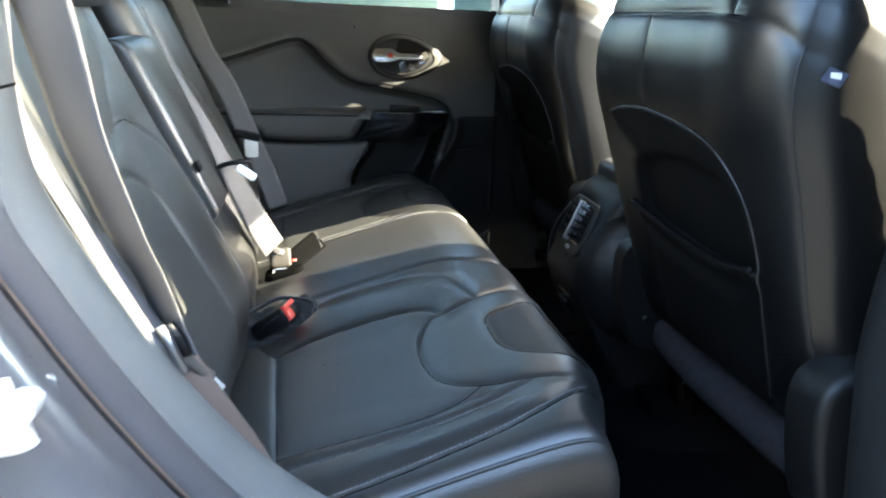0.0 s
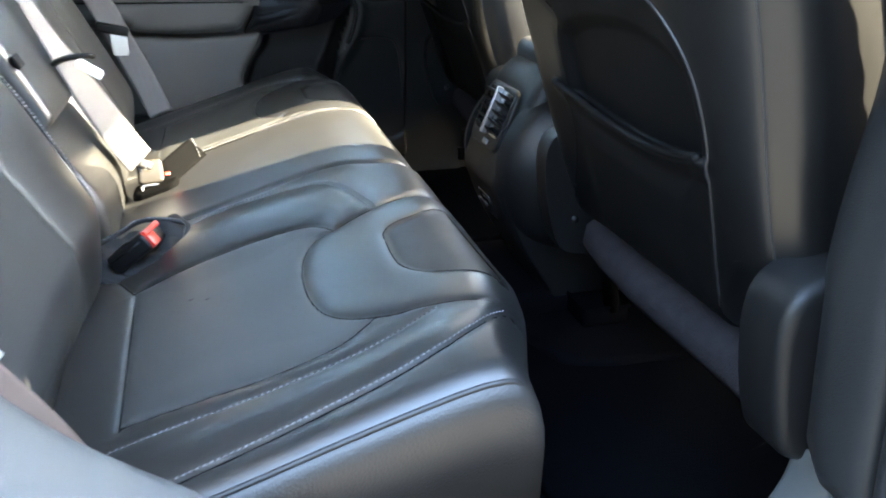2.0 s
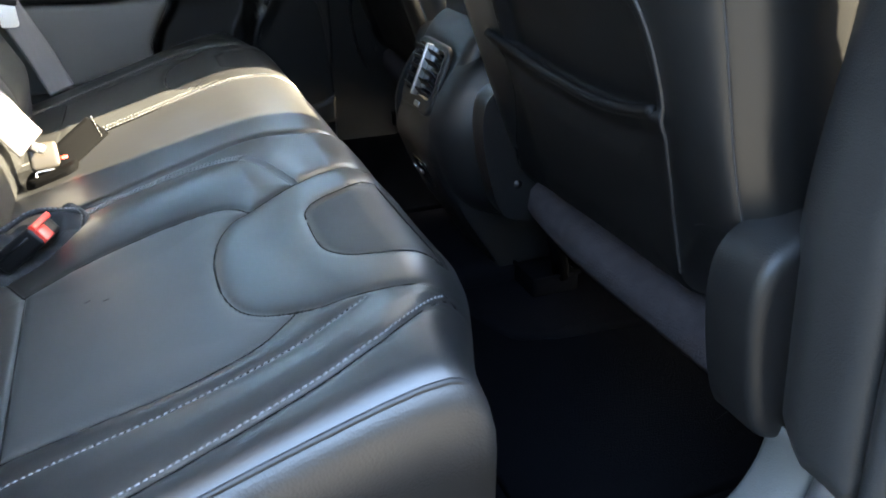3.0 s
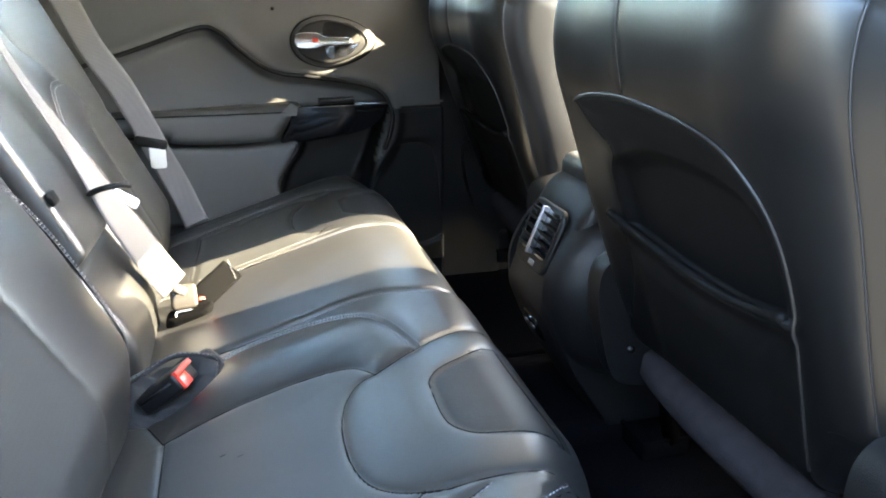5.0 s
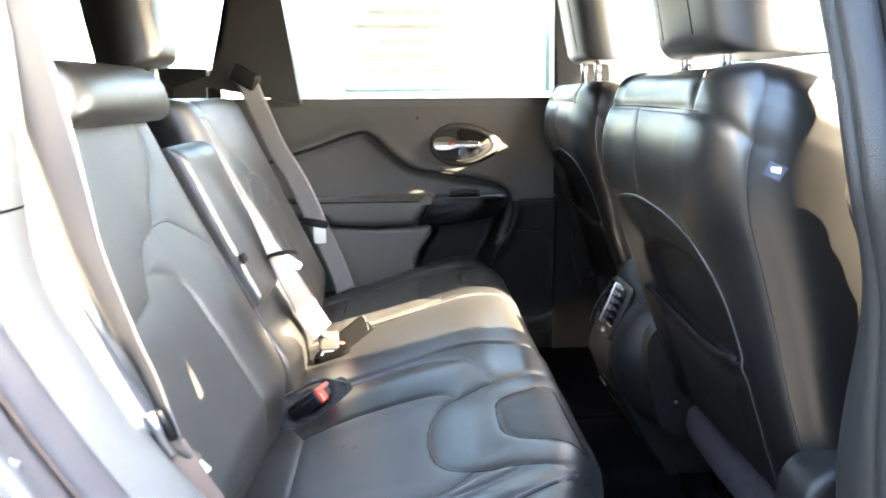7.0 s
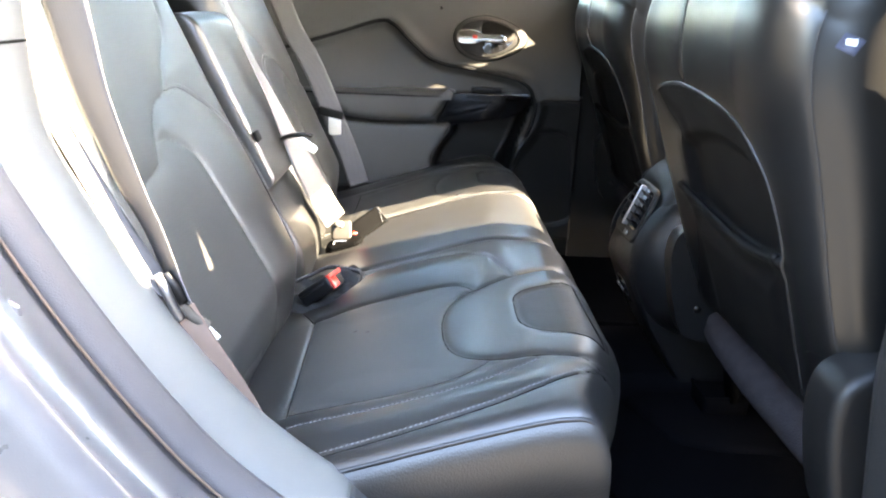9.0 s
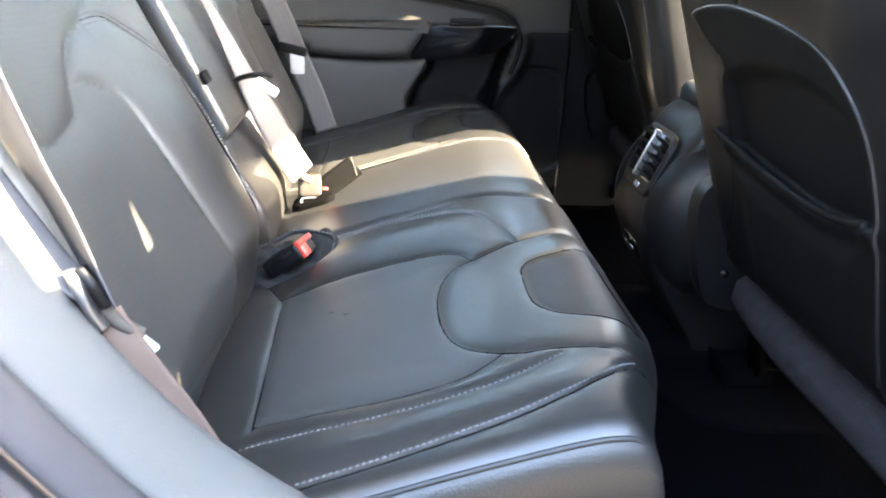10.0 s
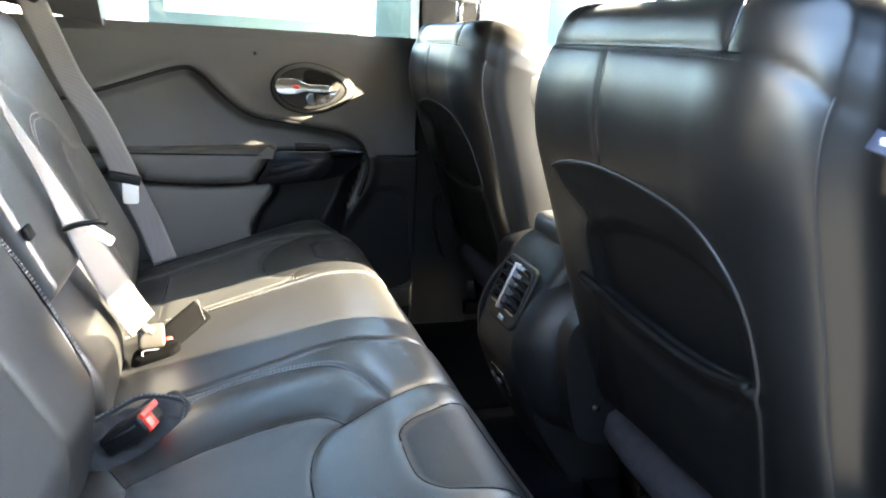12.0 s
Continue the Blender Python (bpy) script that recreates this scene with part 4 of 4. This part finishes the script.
wall_prism("pillar_5", [(-.60, .12), (-.60, .95), (-.62, 1.20), (-.80, 1.20), (-.76, .80), (-.76, .12)], -.645, -.69, PLASTIC_GREY, "grey plastic trim of the near rear pillar")
# front: dashboard, windscreen pillars and steering wheel
dash = thing("dashboard", "black moulded dashboard under the windscreen", "dashboard")
upholstery("top", axis(1.12, 1.60, .06, .02, .04, .25), axis(-.70, .70, .05, .05, .06, .25), lambda U, V, H: (U, V, .80 + H), lambda U, V: .02 * np.cos(V * 4) + 0 * U, [PLASTIC], dash)
wheel = thing("steering_wheel", "black leather steering wheel", "steering wheel")
wc, wr = Vector((.92, .40, .80)), .185
ring = [wc + Vector((.40 * math.cos(t) * wr, math.sin(t) * wr, .92 * math.cos(t) * wr)) for t in np.linspace(0, 2 * math.pi, 41)]
tube("rim", ring, .015, LEATHER, wheel, sides=10)
block("hub", (.05, .14, .12), Matrix.Translation(wc + Vector((.02, 0, -.01))) @ pose(0, 0, 0, 0, 24, 0), PLASTIC, wheel, bevel=.02)
for a in (90, 270, 180):
    d = Vector((.40 * math.cos(radians(a)), math.sin(radians(a)), .92 * math.cos(radians(a))))
    tube("spoke", [wc + d * .05, wc + d * (wr - .005)], .013, PLASTIC, wheel, sides=8, flat=1.4)
for s in (-1, 1):
    tagged(tube("windscreen_pillar", spline([(.62, s * .60, 1.22), (.95, s * .66, 1.08), (1.45, s * .70, .84)], 6), .035, PLASTIC), "dark windscreen pillar trim", "pillar", kind="structure")
mirror = thing("rear_view_mirror", "black interior mirror on the windscreen", "mirror")
block("housing", (.025, .24, .06), pose(.80, 0, 1.12, 0, -10, 0), PLASTIC, mirror, bevel=.015)
tube("stalk", [(.80, 0, 1.13), (.72, 0, 1.22)], .008, PLASTIC, mirror)

# near side: door opening with its trim, rubber seal and painted frame
wall_prism("roof_rail", [(-.60, 1.15), (.72, 1.15), (.72, 1.23), (-.60, 1.23)], -.48, -.59, PLASTIC, "dark trim along the roof above the open door", bevel=.02)
REAR_EDGE = spline([(-.340, 1.17), (-.385, 1.05), (-.410, .90), (-.422, .78), (-.426, .69), (-.418, .625), (-.394, .573), (-.357, .508), (-.312, .441), (-.270, .389), (-.224, .347), (-.178, .312)], 6)
LOW_EDGE = spline([(-.178, .312), (-.130, .270), (-.075, .235), (.000, .210), (.110, .200), (.190, .204), (.246, .220), (.272, .254), (.280, .296)], 6)
FRONT_EDGE = spline([(.280, .296), (.263, .425), (.251, .53), (.243, .63), (.223, .707), (.204, .778), (.183, .845), (.150, .95), (.08, 1.17)], 6)


def outward(line):
    """The ways out of the door opening along its edge."""
    d = np.gradient(line, axis=0)
    d /= np.linalg.norm(d, axis=1)[:, None]
    return np.stack([d[:, 1], -d[:, 0]], 1)


def lean(x, y, z):
    """The upper body leans inward over the belt line."""
    t = .46 * max(0.0, z - .70) ** 2 / (max(0.0, z - .70) + .06)
    k = (y + t + 1.2) / (y + 1.2)
    return -.12 + (x + .12) * k, y + t, .75 + (z - .75) * k


def reveal(name, line, sections, mat, label, inner=0.0, slim=False):
    """A surround swept along the edge of the door opening; sections: how far out of the opening, and y; slim: the
    unseen swell that cuts the sun ends at the window.
    """
    q = outward(line)
    k = len(sections)
    verts = []
    for p, n in zip(line, q):
        w = inner * float(step01((p[0] - .10) / .10))
        for o, y in sections:
            o = o * (1 - w) + min(o, .010) * w
            if slim:
                # the foot of the trim swells into the opening
                o -= .021 * float(step01((.62 - p[1]) / .18) * step01((p[1] - .255) / .06) * step01((y + .725) / .03))
                o = min(o, .074) + max(0, o - .074) * float(step01((p[1] - .40) / .06) * step01((.80 - p[1]) / .06))
                top = float(step01((p[1] + o * n[1] - .748 + (p[0] + o * n[0] - .25) * 1.64) / .06)) * (1 - float(step01((p[1] - .775) / .03)))
                o, y = o * (1 - top) + min(o, .016) * top, y * (1 - top) + min(y, -.664) * top
            verts.append(lean(p[0] + o * n[0], y - max(0, y + .648) * w, p[1] + o * n[1]))
    faces = [(i * k + j, i * k + j + 1, (i + 1) * k + j + 1, (i + 1) * k + j) for i in range(len(line) - 1) for j in range(k - 1)]
    ob = mesh_object(name, verts, faces, mat)
    mod = ob.modifiers.new("thick", "SOLIDIFY")
    mod.thickness, mod.offset = .002, 0
    return tagged(ob, label, "trim", kind="structure")


def rounded_steps(a, b, bulge, n=7):
    """From section a to section b over an arc that bulges into the opening."""
    return [(a[0] + (b[0] - a[0]) * t - bulge * math.sin(math.pi * t), a[1] + (b[1] - a[1]) * t) for t in np.linspace(0, 1, n)]


LOOP = np.vstack([REAR_EDGE, LOW_EDGE[1:], FRONT_EDGE[1:]])
TRIM_S = [(.012, -.600), (.004, -.612), (.000, -.625), (.000, -.650), (.002, -.672), (.006, -.684), (.014, -.690)]
reveal("trim_3", REAR_EDGE, [(.26, -.575), (.10, -.578), (.03, -.590)] + TRIM_S, PLASTIC_GREY, "grey plastic pillar trim beside the rear seat")
_i = int(np.argmin(np.abs(REAR_EDGE[:, 1] - .686)))
_p, _n = REAR_EDGE[_i], outward(REAR_EDGE)[_i]
tube("panel_joint", [lean(_p[0] + (o - .0006) * _n[0], y - .0004, _p[1] + (o - .0006) * _n[1]) for o, y in [(.03, -.590)] + TRIM_S], .0013, CREASE, bpy.data.objects["trim_3"], "thin dark joint in the trim", sides=5)
reveal("trim_4", LOW_EDGE, [(.05, -.600)] + TRIM_S, SILL_TRIM, "grey plastic sill trim of the open rear door", inner=1.0)
# hidden swell at y -.636 added to cut the sun on the front seat
reveal("trim_5", FRONT_EDGE, [(.210, -.655), (.190, -.640), (.170, -.636), (.150, -.636), (.130, -.636), (.110, -.636), (.095, -.636), (.080, -.636), (.068, -.636), (.055, -.636), (.030, -.645), (.016, -.664), (.008, -.678), (.000, -.694), (-.012, -.715), (-.018, -.731), (-.008, -.737)], PLASTIC_DARK, "dark grey plastic trim of the door pillar", slim=True)
reveal("seal_1", LOOP[:len(REAR_EDGE) + len(LOW_EDGE) - 1], rounded_steps((.012, -.688), (.012, -.732), .016), RUBBER, "soft black rubber door seal")
reveal("seal_2", FRONT_EDGE, rounded_steps((-.008, -.735), (-.006, -.768), .014), PLASTIC_DARK, "soft black rubber door seal")
reveal("seal_lip", LOOP[:len(REAR_EDGE) + len(LOW_EDGE) - 1], [(.009, -.7330), (.008, -.7342)], ORANGE, "thin orange edge of the door seal")
reveal("body_frame", REAR_EDGE, [(.013, -.731), (.008, -.745), (.002, -.770), (-.002, -.805), (.004, -.818), (.014, -.826), (.040, -.834), (.062, -.836), (.070, -.828), (.070, -.780), (.060, -.740)], PAINT, "grey painted flange of the door frame over the wheel arch")
reveal("sill_frame", LOW_EDGE, [(.013, -.731), (.020, -.745), (.035, -.770), (.045, -.800), (.075, -.82), (.30, -.82)], PAINT, "grey painted sill of the car")
PILLAR_OUT = [(-.005, -.766), (.000, -.778), (.012, -.786), (.10, -.790), (.20, -.79)]
_i = int(np.argmax(FRONT_EDGE[:, 1] > .42))
# upper pillar in dark plastic: the shade on it is put into the colour
reveal("pillar_shaded", FRONT_EDGE[_i:], PILLAR_OUT, PLASTIC_DARK, "upper door pillar face, darkened for the shade on it")
reveal("pillar_frame", FRONT_EDGE[:_i + 1], PILLAR_OUT, PAINT, "grey painted outer face of the door pillar")
sill = tagged(new("sill_plate"), "black ribbed plastic sill plate in the door opening", "sill", kind="structure")
block("base", (.26, .060, .010), pose(.02, -.650, .228), PLASTIC, sill, bevel=.004)
for k in range(5):
    block("rib", (.24, .004, .004), pose(.02, -.628 - k * .011, .235), PLASTIC, sill, bevel=.0012, seg=2)
wall_prism("door_4", [(.34, -.02), (1.35, -.02), (1.35, .775), (.60, .760), (.34, .755)], -.715, -.80, PLASTIC, "dark trimmed front door on the near side, closed")
# door striker on the frame, with its bolts
striker = thing("door_striker", "white plastic door striker hook bolted to the painted frame", "striker")
for x, z in ((-.403, .553), (-.386, .528)):
    slab("bolt_pad", rounded(.026, .036, .012, 4), lambda u, v, h: (x + u * .9 + v * .3, -.772 - h, z + v * .9 - u * .3), .004, PAINT, striker, bevel=.0015)
    tube("bolt", [(x, -.774, z), (x, -.780, z)], .007, PAINT, striker)
tube("stem", spline([(-.386, -.776, .530), (-.378, -.815, .545), (-.368, -.856, .562)], 5), .009, WHITE_PAINT, striker, sides=10)
upholstery("hook", axis(-.017, .017, .014, .014, .004, .006), axis(-.023, .023, .016, .016, .004, .006), lambda U, V, H: (-.381 - V * .22 + U * .85, -.866 - H, .556 + V * .75 + U * .10), lambda U, V: 0 * U, [WHITE_PAINT], striker)
# the near rear door, swung wide open from its hinges on the pillar
open_door = tagged(new("door_3"), "near rear car door swung wide open", "car door", kind="structure")
OD = pose(.45, -.745, 0, 0, 0, -92)
DO = [(0, -.02), (.50, -.02), (.70, .10), (.82, .40), (.86, .76), (0, .76)]
slab("door_panel", DO, lambda u, v, h: OD @ Vector((u, -h, v)), .10, PLASTIC, open_door, "dark inner door trim", bevel=.03)
slab("door_skin", DO, lambda u, v, h: OD @ Vector((u, .004 + h, v)), .06, PAINT, open_door, "grey painted outer skin", bevel=.02)
# unseen opaque pane and frame, stepped and raised to cut the sun inside
pane = slab("pane", [(.0, .74), (.86, .74), (.56, 1.31), (.075, 1.31), (.075, 1.0), (.0, .98)], lambda u, v, h: OD @ Vector((u, -.03 - h, v)), .005, PRIVACY, open_door, "dark opaque pane, unseen, blocking the sun", bevel=.001)
for a, b in (((.0, .74), (.0, .97)), ((.0, .97), (.08, 1.0)), ((.08, 1.0), (.08, 1.32)), ((.08, 1.32), (.56, 1.32)), ((.56, 1.32), (.86, .75))):
    tube("window_frame", [OD @ Vector((a[0], -.03, a[1])), OD @ Vector((b[0], -.03, b[1]))], .025, PLASTIC, open_door)
# ---- seat belts ----
def turning(a, b, n):
    """Ways across a band that turns from a to b over n places."""
    t = step01(np.linspace(0, 1, n))[:, None]
    return np.asarray(a, float) * (1 - t) + np.asarray(b, float) * t


def belt_lines():
    near = thing("seat_belt", "grey ribbed seat belt with a metal latch beside the open door", "seat belt", "seat belts")
    a = spline([(-.470, -.585, 1.02), (-.432, -.585, .830), (-.414, -.585, .743), (-.405, -.585, .696), (-.395, -.585, .646), (-.371, -.586, .575), (-.354, -.587, .536), (-.340, -.589, .497), (-.329, -.592, .470)], 8)
    strip("webbing", a, turning((1, -.30, 0), (.60, -.80, 0), len(a)), .048, .0014, WEBBING, near)
    b = spline([(-.436, -.602, .800), (-.436, -.600, .743), (-.437, -.600, .687), (-.427, -.600, .645), (-.401, -.600, .590), (-.375, -.600, .539), (-.350, -.600, .496), (-.338, -.600, .484)], 8)
    strip("webbing", b, turning((.05, 1, .05), (.30, .95, .1), len(b)), .024, .0014, WEBBING, near)
    c = spline([(-.328, -.602, .468), (-.315, -.606, .446), (-.302, -.608, .425), (-.282, -.610, .392), (-.262, -.612, .352)], 8)
    strip("webbing", c, (.78, .25, .40), .022, .0014, WEBBING_SUNLIT, near)
    tube("latch_loop", spline([(-.345, -.606, .500), (-.338, -.612, .490), (-.332, -.612, .474), (-.327, -.610, .462)], 5), .0042, STEEL, near, "steel latch loop", sides=10)
    tube("latch_slot", spline([(-.340, -.603, .500), (-.332, -.606, .490), (-.325, -.604, .476)], 5), .0055, PLASTIC, near, "black plastic latch slot", sides=10)
    tube("latch_bar", spline([(-.336, -.604, .483), (-.325, -.602, .467), (-.316, -.600, .457), (-.308, -.597, .450)], 5), .0052, BEIGE_PLASTIC, near, "grey-brown latch bar", sides=10)
    slab("tongue", rounded(.010, .018, .002, 2), lambda u, v, h: Vector((-.306, -.598, .443)) + Vector((.55, .25, -.75)) * -v + Vector((.7, .5, .5)) * u + Vector((.3, -.9, .2)) * h, .002, WHITE_METAL, near, "bright metal tongue", bevel=.0006)
    mid = thing("seat_belt", "grey centre seat belt running down into its buckle", "seat belt", "seat belts")
    a = spline([(-.452, .040, .745), (-.418, .040, .668), (-.398, .041, .626), (-.373, .047, .574), (-.343, .047, .508), (-.318, .053, .454), (-.290, .064, .394), (-.272, .076, .358)], 8)
    strip("webbing", a, turning((.05, 1, 0), (.72, .62, .25), len(a)), .026 + .020 * step01(np.linspace(-.7, 1.6, len(a))), .0014, WEBBING, mid)
    tube("latch_plate", spline([(-.354, .030, .507), (-.345, .026, .512), (-.330, .024, .516), (-.315, .028, .517), (-.307, .034, .514)], 5), .0065, PLASTIC, mid, "black plastic latch plate", sides=10, flat=.6)
    slab("tongue", rounded(.015, .034, .004, 3), lambda u, v, h: Vector((-.311, .022, .500)) + Vector((.83, 0, -.55)) * v + Vector((.45, .30, .72)) * u + Vector((.1, -.9, .42)) * h, .003, WHITE_METAL, mid, "bright metal tongue", bevel=.001)
    block("end_fitting", (.010, .040, .012), pose(-.270, .078, .354, 0, 30, 35), STEEL, mid, bevel=.003)
    far = thing("seat_belt", "grey seat belt hanging beside the far seat", "seat belt", "seat belts")
    a = spline([(-.500, .640, .822), (-.462, .625, .730), (-.428, .608, .655), (-.388, .600, .590), (-.352, .598, .510), (-.331, .598, .455), (-.300, .600, .380), (-.272, .602, .300)], 8)
    strip("webbing", a, (1, .15, .2), .048, .0014, WEBBING, far)
    block("latch_plate", (.062, .012, .020), pose(-.341, .592, .474, 0, 12, 0), PLASTIC, far, bevel=.005)
    slab("tongue", rounded(.030, .046, .006, 3), lambda u, v, h: (-.331 + u, .592 - h, .446 + v), .003, WHITE_METAL, far, "bright metal tongue", bevel=.001)
    block("guide", (.07, .025, .045), pose(-.502, .640, .824, 0, 30, 0), PLASTIC, far, bevel=.010)


belt_lines()


def red_buckle(label, m):
    """A buckle with an L-shaped red button at its mouth."""
    ob = thing("belt_buckle", label, "belt buckle", "belt buckles")
    block("housing", (.062, .042, .024), m, PLASTIC, ob, bevel=.005)
    tube("housing_rib", [m @ Vector((-.026, -.0215, .004)), m @ Vector((.022, -.0215, .004))], .0016, PLASTIC, ob, sides=6)
    for u0, u1, v0, v1 in ((.0045, .0115, -.0185, .0185), (-.0110, .0042, -.0185, -.0010)):
        slab("release_button", [(u0, v0), (u1, v0), (u1, v1), (u0, v1)], lambda u, v, h: m @ Vector((.029 + h, v, u)), .0055, RED, ob, "bright red release button", bevel=.002)
    return ob


red_buckle("black belt buckle with a bright red button in its pocket", pose(-.268, -.146, .316, 0, -38, -20))
cb = thing("belt_buckle", "upright black belt buckle with the centre belt latched in", "belt buckle", "belt buckles")


def on_buckle(u, v, h):
    """A place on the upright buckle: across, up along its face, out of it."""
    return Vector((-.262, .084, .338)) + Vector((.985, .17, 0)) * u + Vector((-.06, .40, .915)) * v + Vector((.155, -.90, .405)) * h


slab("housing", rounded(.036, .036, .006, 4), lambda u, v, h: on_buckle(u, v, h - .008), .016, BUCKLE_BROWN, cb, "worn brown-grey plastic housing", bevel=.004)
slab("base", rounded(.066, .052, .016, 5), lambda u, v, h: (-.256 + u, .080 + v, .304 + .3 * u + h), .018, BLACK_WEB, cb, "black fabric socket", bevel=.006)
tube("frame", [on_buckle(u, v, .006) for u, v in spline([(-.013, -.034), (-.014, -.022), (-.008, -.0195), (.008, -.0195), (.014, -.022), (.013, -.034)], 4)], .0015, STEEL, cb, "bare steel buckle mouth", sides=8)
slab("release_button", rounded(.010, .014, .003, 3), lambda u, v, h: on_buckle(.023 + u, -.010 + v, h - .004), .009, RED, cb, "red release button", bevel=.002)
loop = thing("seat_loop", "black stitched webbing loop lying on the centre cushion", "strap")
LOOP = spline([(-.262, .074, .320), (-.240, .084, .334), (-.217, .108, .346), (-.194, .136, .357)], 6)
strip("band", LOOP, (-.15, .70, .66), .036, .004, BLACK_WEB, loop)
stitches("stitching", LOOP[-2] + np.outer(np.linspace(-.015, .015, 4), (-.30, .62, .70)) + np.array([.001, -.0022, .0022]), (.2, -.7, .6), loop, pitch=.006, length=.004)
pouch = thing("buckle_pocket", "black fabric pocket with a stitched rim round the buckle", "pocket")
PC = (-.272, -.142)
upholstery("cloth", axis(-.352, -.210, .02, .02, .0028, .02), axis(-.192, -.096, .02, .010, .0028, .02), lambda U, V, H: (U, V, .306 + (U + .27) * .30 + (V - PC[1]) * .42 + H),
           lambda U, V: .0045 * np.sin(U * 150 + np.sin(V * 120) * 1.8) * np.sin(V * 130 + U * 90) - .010 * np.exp(-((U - PC[0]) / .034) ** 2 - ((V - PC[1]) / .026) ** 2), [CLOTH], pouch)
rim_line = np.array([(PC[0] + .064 * math.cos(a) * (1 + .06 * math.sin(3 * a)), PC[1] + .046 * math.sin(a)) for a in np.linspace(-.25, 3.3, 40)])
rim_z = .308 + (rim_line[:, 0] + .27) * .30 + (rim_line[:, 1] - PC[1]) * .42 + .002 * np.sin(rim_line[:, 0] * 90)
tube("rim", np.column_stack([rim_line, rim_z]), .0034, CLOTH, pouch, "folded fabric rim", sides=8)
stitches("stitching", np.column_stack([(rim_line - PC) * .95 + PC, rim_z + .0034]), (0, -.5, .9), pouch, pitch=.006, length=.004)
tube("fabric_loop", spline([(-.352, -.196, .300), (-.350, -.208, .318), (-.338, -.216, .316), (-.330, -.220, .292), (-.334, -.224, .270)], 6), .0065, CLOTH, pouch, "crumpled fabric tab against the backrest", sides=10, flat=.45)

# ---- small things on the near front seat ----
tag = thing("seat_label", "small dark blue woven label on the seat seam", "label")
strip("cloth", [(.180, -.646, .717), (.185, -.653, .714), (.189, -.659, .7115)], (.35, .2, .9), .013, .0012, TAG_BLUE, tag)
block("print_patch", (.0016, .008, .008), pose(.1850, -.6535, .7140, 0, -15, 38), PAPER, tag, "white woven patch", bevel=0)

# ---- outside ----
bm = bmesh.new()
bmesh.ops.create_grid(bm, x_segments=1, y_segments=1, size=150)
bm.transform(pose(0, 0, -.36))
tagged(part("ground", bm, CONCRETE), "worn grey asphalt ground in the sun", "ground", kind="structure")
# unseen wall added to cut the light reaching the open door
tagged(block("shade_wall", (14.0, .2, 3.0), pose(-2.2, -5.0, 1.14), WALL, bevel=.01), "unseen dark wall added to dim the light at the open door", "wall", kind="structure")


# ---- vehicle parked beyond the far side ----
def parked_van(x, y):
    ob = thing("parked_van", "white van with greenish windows parked beyond the car", "van")
    P = [(-2.2, -.05), (-2.2, 1.1), (-2.1, 1.5), (-1.9, 1.62), (.8, 1.62), (1.5, 1.05), (2.3, .78), (2.4, .55), (2.4, -.05)]
    slab("body", P, lambda u, v, h: (x + u, y + h, v), 1.7, WHITE_PAINT, ob, bevel=.06)
    for a, b in ((-1.9, -.75), (-.65, .35)):
        slab("side_window", [(a, .80), (b, .80), (b, 1.35), (a, 1.35)], lambda u, v, h: (x + u, y + .012 - h, v), .02, DARK_GLASS, ob, bevel=.004)
    slab("door_window", [(.45, .80), (1.55, .80), (1.0, 1.35), (.45, 1.35)], lambda u, v, h: (x + u, y + .012 - h, v), .02, DARK_GLASS, ob, bevel=.004)
    for a in (-1.45, 1.5):
        tyre = tube("wheel", [(x + a, y - .02, -.03), (x + a, y + .20, -.03)], .33, RUBBER, ob, "black rubber tyre", sides=28)
        tube("rim", [(x + a, y - .03, -.03), (x + a, y - .005, -.03)], .20, STEEL, tyre, sides=20)
    return ob


parked_van(1.4, 3.6)
